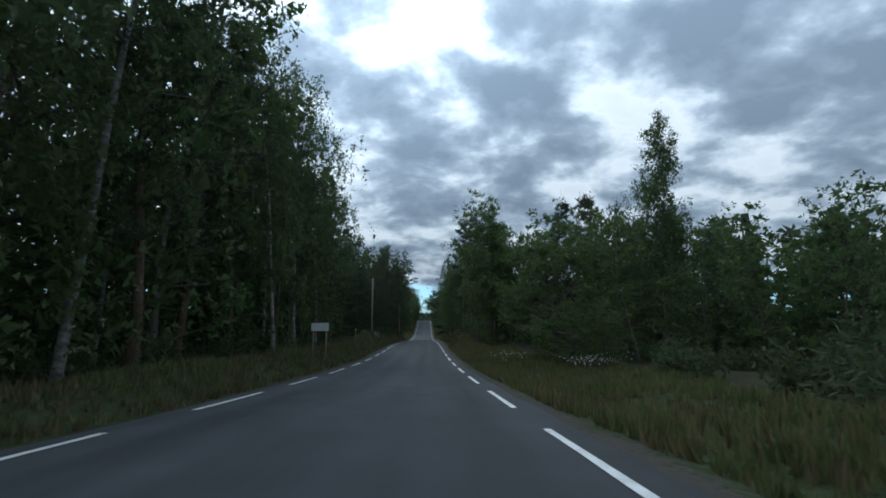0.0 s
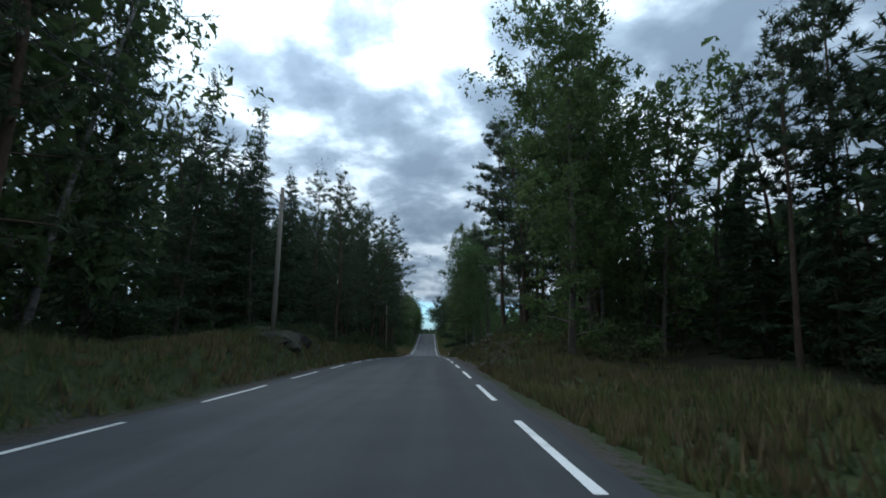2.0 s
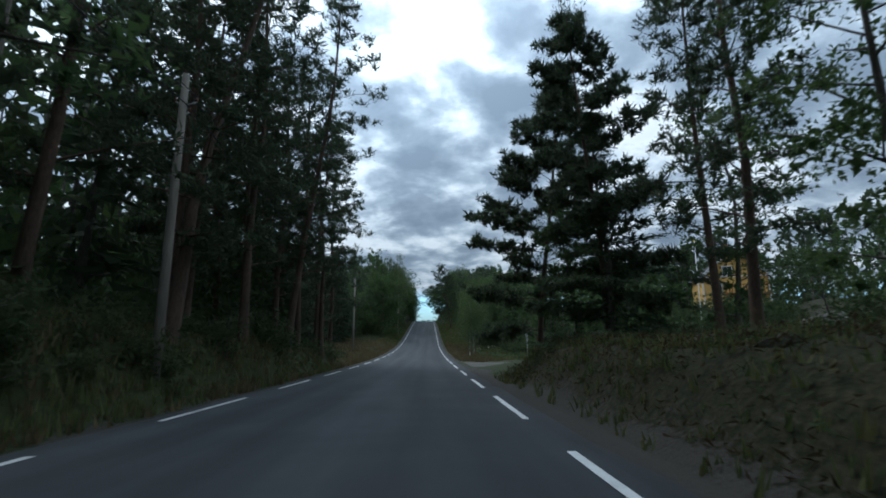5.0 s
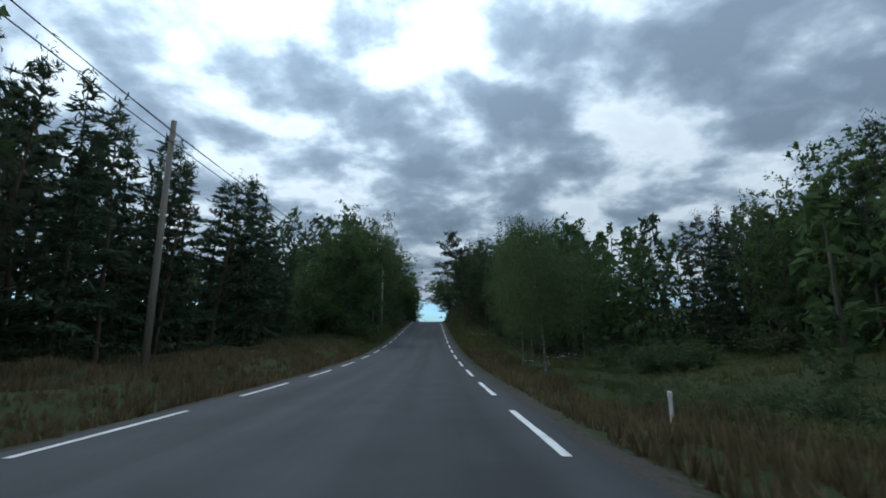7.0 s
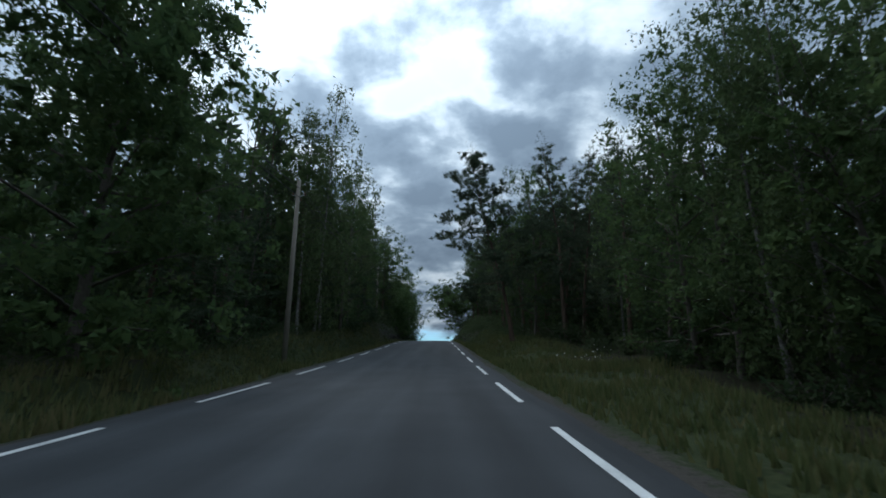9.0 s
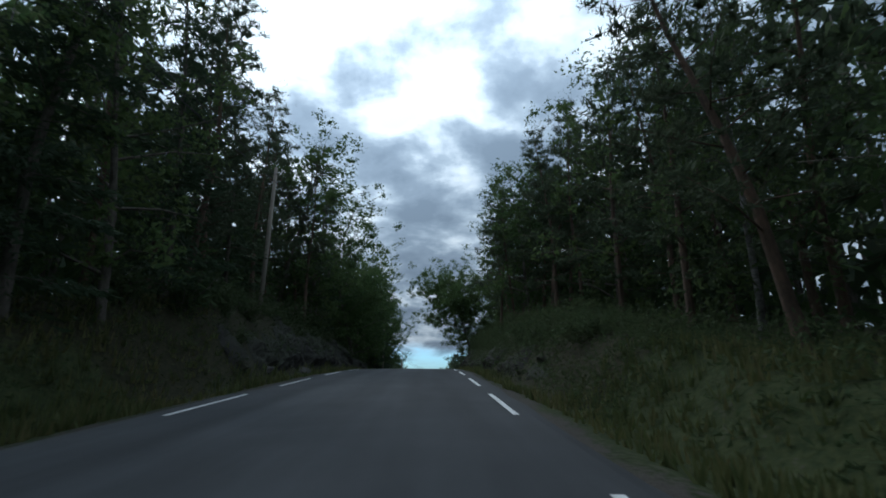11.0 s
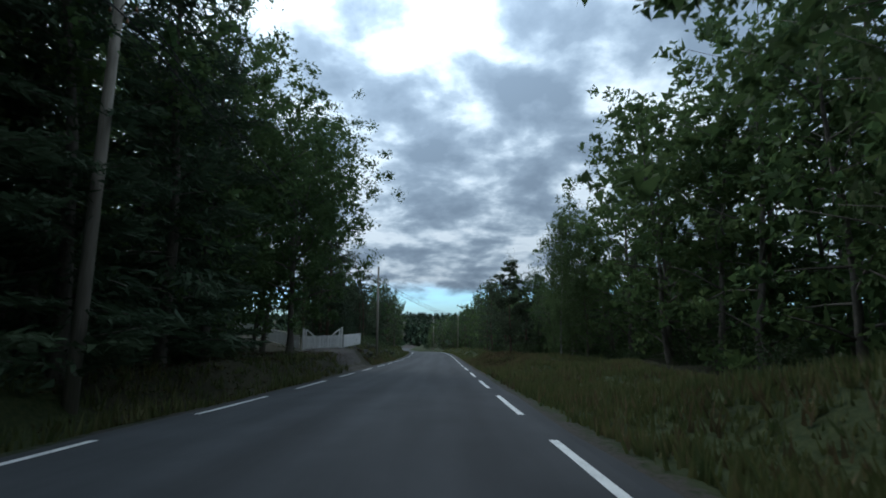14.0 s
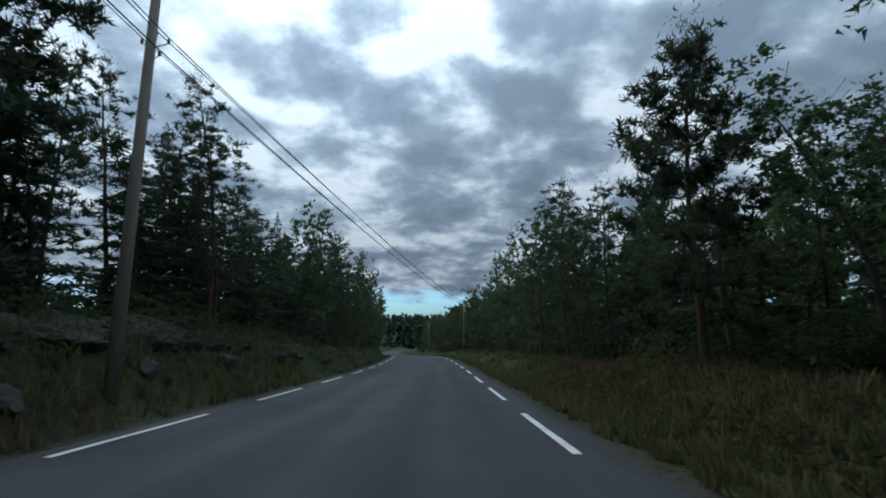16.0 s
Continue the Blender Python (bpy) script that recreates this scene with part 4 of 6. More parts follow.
# the first meadow and birch wood
stand("birch", (-8.6, 25.5, 21, 1))
stand("broadleaf", (13.2, 28, 10.5, 1.4), (7.6, 24.6, 3.6, 1.5), (9.4, 23.8, 3.8, 1.4), (15, 33, 11, 1.2))
# the pine wood and the first cutting
stand("broadleaf", (11.6, 67.5, 14, 1.1))
stand("pine", (14.6, 48.8, 18, 0.85), (17.6, 47.2, 17, 0.85), (20, 49.5, 18, 0.9), (15.8, 54.5, 17.5, 0.9), (12.4, 53, 13.5, 0.9), bare=0.46)
stand("pine", (9.5, 62, 18, 1.1), (10.8, 70, 18, 1.2), (10.2, 79, 17, 1.1), (7.4, 71.5, 19.5, 1.1), (8.6, 79, 18, 1), (-7.8, 76.6, 16.8, 0.85), (-9.6, 76, 16.5, 0.85), (-8.8, 81.5, 16.5, 1), (-10.6, 83, 17, 1))
stand("spruce", (14.5, 50, 8, 1.7), (16.5, 52.5, 9, 1.7), (18, 48, 8, 1.7), (13.6, 55.8, 8, 1.6), (20, 53, 9, 1.7), (-12, 66, 13, 1.3), (-13, 69, 13.5, 1.3), (-11.8, 63.5, 12, 1.3), (12, 76, 9, 1.4), (-12, 79, 14, 1), (-11, 70, 11, 1.2), (-12.5, 73, 12, 1.2), (-9.6, 78.6, 13, 1.3), (-11, 85.5, 11, 1.4), (-9, 74, 6, 1.5))
# the side road
stand("birch", (17.5, 107.5, 8, 1), (26, 118, 11, 1), (22.5, 112, 8.5, 1))
stand("pine", (18.4, 113.5, 8.6, 1.2), (21, 109.5, 8.4, 1.2), (27, 114, 10, 1.2), (24.5, 107, 9.5, 1.2), (31, 112, 10.5, 1.2))
stand("broadleaf", (9.8, 113.5, 9, 1.3), (8, 106, 11, 1), (6.6, 119, 7, 1.2), (21, 118.5, 3, 1.8), (23.6, 122.5, 3.4, 1.8), (15.4, 106, 3.2, 1.6), (18.6, 105, 3.6, 1.6), (14.2, 110, 3.4, 1.7), (21.6, 104.5, 3.8, 1.6), (12.8, 113, 3.8, 1.6))
stand("pine", (7.2, 109, 13.5, 1.1), (8.4, 112, 14.5, 1), (-9.5, 100.8, 18.5, 1.1), (30, 122, 11, 1), (-8, 127, 20.5, 1), (-8.2, 132, 20.5, 1), (-7.6, 123.5, 21.5, 1.05), (-7.8, 118.5, 21.5, 1.05), (-8.2, 113.5, 21, 1))
stand("spruce", (6.8, 116, 10.5, 1.6))
# the meadow and the long rise
stand("birch", (-9, 216, 19.5, 1), (10.6, 195, 14.2, 1.1), (12.4, 190.5, 13, 1.1), (10.6, 186, 13.5, 1), (13.5, 181.5, 11, 1), (11, 150, 7.5, 1.2))
stand("pine", (8.6, 213, 16.5, 1), (-17.5, 177.5, 15, 1.3), (-17.2, 182, 15.5, 1.3), (-17.4, 188.5, 13, 1.3), (-20, 185, 14, 1.2))
stand("spruce", (-19.5, 180.5, 15, 1.3), (-16.4, 185, 14.5, 1.4), (-15.8, 179.5, 15, 1.3), (-21, 176, 14, 1.3), (-18, 174, 14, 1.2))
# the rock cutting and the yard
stand("birch", (12.4, 328.8, 17, 1))
stand("broadleaf", (-9.8, 262.5, 15, 1.2), (-10.8, 266.8, 16, 1.2), (-11.8, 259, 16, 1.2), (-10.8, 284.5, 17, 1.2), (-11.8, 288.5, 18, 1.2), (-10.4, 292, 17, 1.1))
stand("spruce", (-7.7, 295.6, 15.6, 1.1), (-8.0, 293, 13.6, 1.1), (-8.4, 300, 18.4, 1.1), (-9.2, 296.5, 17.5, 1.1), (-8.8, 303.5, 17, 1.1))
stand("pine", (6.6, 266, 15.4, 1.1), (7.4, 263, 16, 1), (8.8, 259, 16.5, 1), (9.6, 255, 17, 1), bare=0.3)
stand("broadleaf", (15.5, 327, 16, 1.2), (-10.6, 305, 18, 1), (9.6, 272, 10, 1.1), (-12, 309.5, 16, 1))
stand("pine", (-13, 329.5, 12.5, 1.35))
stand("spruce", (-9.4, 329.6, 4.5, 1.9))
# beyond the gate
stand("broadleaf", (13.5, 331.5, 15.5, 1.1), (12.2, 335, 9.5, 1.4), (13, 339, 9, 1.4), (11.4, 342.5, 8, 1.4))
stand("spruce", (11, 337.8, 6, 1.8), (10.4, 341, 6.5, 1.8), (9.4, 345, 7, 1.7))
stand("pine", (9.6, 337.2, 10.5, 1.3), (6.8, 346.5, 11, 1.2), (6.6, 352, 12, 1.1), (8.4, 344.5, 10.5, 1.2), (-11.5, 334, 9, 1.3), (-10.4, 343.2, 12.4, 1.2), (-9.4, 341, 10.4, 1.2), (-11.6, 332, 17.5, 1.15), (-12.2, 341.4, 10.6, 1.3), (-8.8, 362, 11.6, 1.2))
stand("spruce", (-12.5, 341, 8.5, 2), (-13.5, 345.5, 9.5, 2), (-12, 349.5, 9, 2), (-11, 353.5, 8.5, 1.9), (-10.4, 358, 8, 1.9), (-14, 351, 10, 2), (-10.6, 364, 8.5, 1.8))
stand("spruce", (-12.8, 331.5, 5, 1.9), (-10.4, 334, 6, 1.8), (-11, 338.5, 8, 1.7), (-12.5, 344, 9, 1.6), (-10.6, 347.5, 8, 1.6), (-14, 336.5, 9, 1.6), (-9.6, 352, 7.5, 1.6))


def special_tree(name, label, kind, x, s, high, wide, cards, leaf, clear, seed, thick, lean=0.0):
    meshes = tree_meshes(kind, seed, high, wide, cards, leaf, clear, thick, lean)
    p = place(x, s)
    p.z -= 0.15
    return grow(name, label, "tree", "", meshes, Matrix.Translation(p))


special_tree("birch_tree", "tall slender birch with hanging twigs above lower trees", "birch", 16.6, 31.0, 19.0, 2.1, 17000, 0.16, 0.3, 103, 0.1)
special_tree("birch_tree", "free-standing birch with a pointed airy crown", "birch", 9.5, 322.0, 12.7, 2.2, 17000, 0.14, 0.14, 104, 0.09)
special_tree("oak_tree", "spreading roadside oak with dark trunk and open crown", "broadleaf", 6.5, 87.3, 14.0, 4.8, 30000, 0.138, 0.4, 71, 0.19)
special_tree("aspen_tree", "broad leafy tree whose crown hangs over the road", "broadleaf", 6.4, 286.3, 15.0, 7.0, 42000, 0.21, 0.32, 72, 0.22, -0.18)
special_tree("maple_tree", "rounded dense green roadside tree with low crown", "broadleaf", -9.8, 195.5, 14.8, 4.8, 27000, 0.225, 0.08, 73, 0.2)
special_tree("birch_tree", "dense drooping birch close to the road", "birch", 5.9, 97.6, 18.2, 2.9, 32000, 0.155, 0.2, 74, 0.1)
special_tree("birch_tree", "tall birch with hanging twigs close to the road", "birch", 5.2, 100.4, 18.4, 2.9, 24000, 0.16, 0.1, 75, 0.1)
for k, (x, s, high, clear) in enumerate(((-8.6, 312.0, 17.0, 0.24), (-12.8, 318.8, 17.5, 0.2), (-15.5, 316.0, 17.0, 0.08), (-20.2, 325.5, 16.0, 0.05), (-25.0, 329.0, 15.0, 0.05), (-11.0, 307.5, 17.0, 0.14))):
    special_tree("broadleaf_tree", "tall dark leafy tree beside a driveway", "broadleaf", x, s, high, 5.0, 13000, 0.21, clear, 80 + k, 0.2)
special_tree("birch_tree", "white-stemmed birch standing free beside a meadow", "birch", 7.0, 169.3, 11.4, 2.9, 24000, 0.105, 0.3, 77, 0.1)
special_tree("birch_tree", "tall slender birch at the corner of a meadow", "birch", 7.0, 176.3, 12.4, 2.5, 20000, 0.115, 0.28, 79, 0.09)
special_tree("birch_tree", "small pointed birch at the edge of a meadow", "birch", 9.2, 182.6, 12.0, 2.6, 14000, 0.15, 0.2, 78, 0.085)
special_tree("pine_tree", "bushy dark pine with branches down to the ground", "pine", 5.4, 121.5, 17.2, 4.2, 36000, 0.28, 0.06, 90, 0.16)
special_tree("pine_tree", "dense roadside pine beside a side road", "pine", 7.0, 116.5, 15.5, 3.6, 22000, 0.28, 0.06, 97, 0.15)
special_tree("broadleaf_tree", "broad leafy tree with foliage down to the meadow", "broadleaf", 9.0, 28.2, 9.8, 4.3, 15000, 0.18, 0.02, 91, 0.2)
special_tree("broadleaf_tree", "round leafy tree at the top of a cutting", "broadleaf", -7.8, 272.2, 14.0, 5.6, 32000, 0.2, 0.08, 92, 0.2)
special_tree("broadleaf_tree", "tall full-crowned tree at the edge of the verge", "broadleaf", 6.4, 58.0, 20.6, 3.9, 20000, 0.19, 0.06, 93, 0.16)
special_tree("broadleaf_tree", "tall narrow leafy tree at the wood's edge", "broadleaf", 8.6, 61.5, 18.5, 3.8, 11000, 0.24, 0.06, 94, 0.16)
special_tree("pine_tree", "tall pine that spreads its limbs over the road", "pine", 6.5, 76.0, 21.0, 4.6, 24000, 0.21, 0.3, 101, 0.2, -0.03)
special_tree("pine_tree", "dense wide pine behind a white fence", "pine", -12.4, 332.4, 18.0, 4.2, 26000, 0.235, 0.08, 95, 0.2)
special_tree("pine_tree", "wide-branched pine that leans over the road", "pine", 6.0, 218.7, 18.6, 5.8, 28000, 0.23, 0.16, 96, 0.2, -0.06)
special_tree("pine_tree", "full round-crowned pine above the verge", "pine", 7.6, 335.4, 11.6, 2.9, 18000, 0.21, 0.14, 98, 0.14)
special_tree("broadleaf_tree", "tall leafy tree whose crown leans out of the wood", "broadleaf", -8.6, 279.0, 12.0, 4.2, 13000, 0.18, 0.1, 99, 0.2)
special_tree("broadleaf_tree", "tall dark leafy tree above a driveway", "broadleaf", -9.4, 315.0, 19.0, 4.6, 24000, 0.19, 0.2, 100, 0.2)


# ---- things along the road ----
def box(bm, size, at, turn=None):
    m = Matrix.Translation(Vector(at))
    if turn is not None:
        m = m @ turn
    r = bmesh.ops.create_cube(bm, size=1.0, matrix=m @ Matrix.Diagonal((*size, 1)))
    return r["verts"]


def boxed(size, at, bevel=0.0, turn=None):
    bm = bmesh.new()
    box(bm, size, at, turn)
    if bevel:
        bmesh.ops.bevel(bm, geom=bm.edges[:], offset=bevel, segments=1, affect="EDGES")
    return bm


def rod(p0, p1, r0, r1=None, sides=10):
    sh = Shape()
    sh.add(tube([Vector(p0), Vector(p0).lerp(Vector(p1), 0.5), Vector(p1)], [r0, (r0 + (r1 or r0)) / 2, r1 or r0], sides))
    bm = bmesh.new()
    vs = [bm.verts.new(v) for v in sh.v]
    for f in sh.f:
        bm.faces.new([vs[i] for i in f])
    bm.faces.new([vs[i] for i in reversed(range(sides))])
    for f in bm.faces:
        f.smooth = len(f.verts) == 4
    return bm


# -- board on two posts, seen from behind
def info_sign():
    p = place(-6.35, 26.6)
    top = float(road_z(26.6)) + 2.62 - p.z
    ob = thing("information_sign", p, "blank grey sign board on two slim posts in the grass", "sign", turn=8)
    for x in (-0.37, 0.37):
        part("post", rod((x, 0, -0.3), (x, 0, top), 0.036), M["pole_wood"], ob)
    part("board", boxed((0.98, 0.025, 0.46), (0, -0.05, top - 0.26), 0.008), M["sign_back"], ob, "plain grey sheet metal board")
    for z in (top - 0.4, top - 0.12):
        part("rail", boxed((0.9, 0.03, 0.04), (0, -0.022, z)), M["steel"], ob)


info_sign()


def marker_post(x, s, high, mat, label):
    ob = thing("marker_post", place(x, s), label, "post", turn=12)
    part("stake", boxed((0.06, 0.05, high + 0.3), (0, 0, (high - 0.3) / 2), 0.008), mat, ob)
    part("cap", boxed((0.075, 0.065, 0.12), (0, 0, high - 0.04), 0.01), M["paint"], ob, "pale weathered top of the stake")


marker_post(-7.0, 44.0, 1.55, M["pole_wood"], "thin wooden marker stake standing in the verge grass")
marker_post(7.2, 124.2, 0.95, M["white_wood"], "short white marker post beside the side road")
marker_post(4.6, 150.0, 0.9, M["white_wood"], "short white marker post in the roadside grass")


def give_way_sign():
    p = place(10.2, 146.0)
    p.z = float(road_z(146.0)) - 0.1
    ob = thing("give_way_sign", p, "grey back of a triangular give way sign on a steel post", "sign", turn=-12)
    part("post", rod((0, 0, -0.6), (0, 0, 2.95), 0.035), M["steel"], ob)
    for nm, w, y, mat, text in (("back_plate", 0.9, -0.05, M["sign_back"], "bare grey metal back"), ("border", 0.9, 0.0, M["sign_red"], "red border of the sign face"), ("face", 0.68, 0.022, M["sign_yellow"], "yellow sign face")):
        bm = bmesh.new()
        h = w * 0.866
        zc = 2.9 - 0.866 * 0.9 / 3
        ring = [(-w / 2, zc + h / 3), (w / 2, zc + h / 3), (0, zc - 2 * h / 3)]
        a = [bm.verts.new((q[0], y - 0.01, q[1])) for q in ring]
        b = [bm.verts.new((q[0], y + 0.01, q[1])) for q in ring]
        bm.faces.new(a)
        bm.faces.new(b[::-1])
        for i in range(3):
            bm.faces.new((a[i], b[i], b[(i + 1) % 3], a[(i + 1) % 3]))
        bmesh.ops.recalc_face_normals(bm, faces=bm.faces[:])
        part(nm, bm, mat, ob, text)


give_way_sign()

# -- wooden poles with cables
POLES = ((-30.0, 10.0, -7.6), (14.0, 10.0, -14.0), (60.7, 7.6, -7.5), (111.0, 8.2, -6.9), (157.0, 9.2, -9.6), (204.8, 9.4, -7.2), (249.0, 8.6, -9.0), (295.3, 9.4, -7.1), (331.5, 9.2, -6.4), (397.0, 8.4, 6.4), (445.0, 8.4, 6.0))
HANG = []


def utility_pole(s, high, x):
    p = place(x, s)
    ob = thing("utility_pole", p, "weathered grey wooden utility pole carrying overhead cables", "pole", "poles along the road")
    part("shaft", rod((0, 0, -0.8), (0, 0, high), 0.135, 0.095, 12), M["pole_wood"], ob)
    za = high - (1.55 if s == 331.5 else 0.75)
    for dx, dz in ((-0.3, 0.0), (0.0, 0.18), (0.3, 0.0), (0.12, -0.3)):
        part("bracket", rod((0, 0.1, za + dz - 0.12), (dx, 0.14, za + dz), 0.016, 0.014, 6), M["steel"], ob)
        part("insulator", rod((dx, 0.14, za + dz), (dx, 0.14, za + dz + 0.13), 0.034, 0.026, 8), M["ceramic"], ob)
    HANG.append((Vector(p), za))


for s, high, x in POLES:
    utility_pole(s, high, x)


def cable(points, radius, label):
    cu = bpy.data.curves.new("overhead_cable", "CURVE")
    cu.dimensions, cu.bevel_depth, cu.bevel_resolution = "3D", radius, 1
    sp = cu.splines.new("POLY")
    sp.points.add(len(points) - 1)
    for q, c in zip(sp.points, points):
        q.co = (*c, 1)
    cu.materials.append(M["wire"])
    tagged(new("overhead_cable", cu), label, "cable", "cables between the poles")


def string_cables():
    for (a, za), (b, zb) in zip(HANG, HANG[1:]):
        for dx, dz, sag, r in ((-0.3, 0.13, 0.7, 0.011), (0.0, 0.31, 0.6, 0.013), (0.3, 0.13, 0.75, 0.013), (0.12, -0.17, 0.75, 0.017)):
            p0, p1 = a + Vector((dx, 0.14, za + dz)), b + Vector((dx, 0.14, zb + dz))
            cable([p0.lerp(p1, t) - Vector((0, 0, 4 * sag * t * (1 - t))) for t in np.linspace(0, 1, 15)], r, "dark sagging overhead cable between wooden poles")
    a, za = HANG[7]
    p0, p1 = a + Vector((0, 0, za - 0.1)), place(16.0, 279.0) + Vector((0, 0, 9.0))
    cable([p0.lerp(p1, t) - Vector((0, 0, 1.2 * t * (1 - t))) for t in np.linspace(0, 1, 15)], 0.011, "thin overhead cable that crosses above the road")


string_cables()
tail = thing("utility_pole", place(16.0, 279.0), "weathered grey wooden utility pole among the trees", "pole")
part("shaft", rod((0, 0, -0.8), (0, 0, 9.1), 0.13, 0.1, 10), M["pole_wood"], tail)


# -- rocks
def rock_mesh(seed, flat=0.7):
    rng = np.random.default_rng(seed)
    bm = bmesh.new()
    bmesh.ops.create_icosphere(bm, subdivisions=3, radius=1.0)
    cuts = [(Vector(rng.normal(size=3)).normalized(), rng.uniform(0.38, 0.82)) for _ in range(17)]
    for v in bm.verts:
        for n, d in cuts:
            k = v.co.dot(n) - d
            if k > 0:
                v.co -= n * k * 0.97
        v.co += v.co.normalized() * (noise.noise(v.co * 2.3 + Vector((seed, 0, 0))) * 0.09 + noise.noise(v.co * 5.1) * 0.05)
        v.co.z *= flat
    me = bpy.data.meshes.new("boulder")
    bm.to_mesh(me)
    bm.free()
    return me


ROCKS = []
for k in range(6):
    me = rock_mesh(k + 3, (0.7, 0.9, 0.6, 0.8, 1.0, 0.55)[k])
    me.materials.append(M["rock"] if k % 2 else M["moss_rock"])
    ROCKS.append(me)


def rock(k, x, s, size, up=0.0, rng=random, squash=1.0):
    ob = new("boulder", ROCKS[k % 6])
    p = place(x, s)
    p.z += up - size * 0.15
    ob.matrix_basis = Matrix.LocRotScale(p, Euler((rng.uniform(-0.3, 0.3), rng.uniform(-0.3, 0.3), rng.uniform(0, 6.28))), Vector((size * rng.uniform(0.85, 1.3), size * rng.uniform(0.85, 1.3), size * squash)))
    return tagged(ob, "rough grey granite boulder with moss and lichen", "rock", "boulders beside the road")


def facet(p, scale, tilt, seed):
    """Height over a cell-broken plane: every cell of the break has its own level and slope, as split rock has."""
    q = p * (1.0 / scale) + Vector((seed, seed * 0.7, seed * 0.3))
    c = noise.voronoi(q, distance_metric="DISTANCE")[1][0]
    lean = noise.cell_vector(c * 17.3 + Vector((0.5, 0.5, 0.5)))
    return scale * (lean.x * 0.7 + (q - c).dot(lean) * tilt)


LEDGES = []


def rock_face(sign, x0, x1, s0, s1, rise):
    """The blasted side of a cutting: a steep broken face from the ditch to the wood's edge."""
    rows = 44
    ss = np.arange(s0, s1 + 0.01, 0.16)
    v, f = [], []
    for j, s in enumerate(ss):
        end = float(smooth(min(s - s0, s1 - s) / 4.0))
        low = float(ground_z(x0, s)) - 0.25
        ragged = 0.72 + 0.5 * noise.noise(Vector((s * 0.27, sign * 3.0, 0))) + 0.25 * noise.noise(Vector((s * 0.9, sign * 5.0, 1)))
        top = low + (float(ground_z(x1, s)) + float(table(rise, s)) * end - low) * max(0.35, ragged)
        for i in range(rows):
            t = i / (rows - 1)
            p = Vector((x0 + (x1 - x0) * (0.35 * t + 0.65 * t ** 3), s, low + (top - low) * (t ** 0.9) - (0.0 if t < 1 else 0.6)))
            q = Vector((0.3 * p.x, p.y, p.z * 0.85))
            out = 0.3 * facet(q, 1.9, 0.9, 3.0 + sign) + 0.2 * facet(q, 0.7, 1.0, 11.0)
            out = 0.55 * math.tanh(out / 0.55) + 0.24 * noise.fractal(q * 1.3, 0.75, 2.1, 6) + 0.05 * facet(q, 0.3, 1.0, 5.0)
            out *= (0.25 + 0.75 * end) * min(1.0, 4 * t + 0.15)
            v.append((p.x - sign * out + float(bend(s)), p.y + 0.15 * out, p.z + 0.3 * out))
            if t > 0.25 and noise.noise(q * 0.8 + Vector((7, 7, 7))) > 0.05 and (i * 7 + j * 3) % 11 == 0:
                LEDGES.append(v[-1])
        if j:
            for i in range(rows - 1):
                a, b = (j - 1) * rows + i, j * rows + i
                f.append((a, b, b + 1, a + 1) if sign < 0 else (a, a + 1, b + 1, b))
    tagged(new("rock_face", mesh_of("rock_face", v, f, M["cliff"])), "dark broken rock face of a blasted road cutting, moss on its ledges", "rock face", kind="structure")


rock_face(1, 3.8, 7.8, 241.0, 286.0, ((241, 0.1), (252, 0.3), (268, 0.2), (276, 0.7), (283, 0.5), (286, 0.0)))
rock_face(-1, -6.9, -9.6, 242.0, 284.0, ((242, 0.1), (255, 0.4), (275, 0.3), (284, 0.0)))
rock_face(-1, -7.3, -9.2, 325.5, 349.0, ((325.5, 0.1), (330, 0.5), (340, 0.4), (349, 0.1)))
rock_face(-1, -7.0, -8.6, 57.0, 69.0, ((57, 0.1), (61, 0.4), (65, 0.5), (69, 0.1)))


def slab_mesh(seed):
    """A block of split granite: a lump cut by a few planes that stand nearly square to each other."""
    rng = np.random.default_rng(seed)
    bm = bmesh.new()
    bmesh.ops.create_icosphere(bm, subdivisions=3, radius=1.35)
    cuts = []
    for axis in np.eye(3):
        for sg in (-1, 1):
            cuts.append((Vector(axis * sg + rng.normal(0, 0.17, 3)).normalized(), rng.uniform(0.5, 0.85)))
    cuts += [(Vector(rng.normal(size=3)).normalized(), rng.uniform(0.65, 0.95)) for _ in range(6)]
    for v in bm.verts:
        for n, d in cuts:
            k = v.co.dot(n) - d
            if k > 0:
                v.co -= n * k * 0.99
        v.co += v.co.normalized() * (noise.noise(v.co * 1.7 + Vector((seed, 3, 0))) * 0.12 + noise.noise(v.co * 4.3) * 0.09)
    me = bpy.data.meshes.new("rock_block")
    bm.to_mesh(me)
    bm.free()
    return me


SLABS = []
for k in range(5):
    me = slab_mesh(k + 31)
    me.materials.append(M["moss_rock"] if k % 3 == 2 else M["rock"])
    SLABS.append(me)


def slab(k, x, s, size, rng, sign):
    ob = new("rock_block", SLABS[k % 5])
    p = place(x, s)
    p.z += size * 0.12
    ob.matrix_basis = Matrix.LocRotScale(p, Euler((rng.uniform(-0.22, 0.22), sign * rng.uniform(-0.1, 0.4), rng.uniform(-0.5, 0.5))), Vector((size * 0.95, size * rng.uniform(1.0, 1.5), size * rng.uniform(0.75, 1.1))))
    return tagged(ob, "angular block of split grey granite in a roadside cutting", "rock", "rock blocks in the road cuttings")


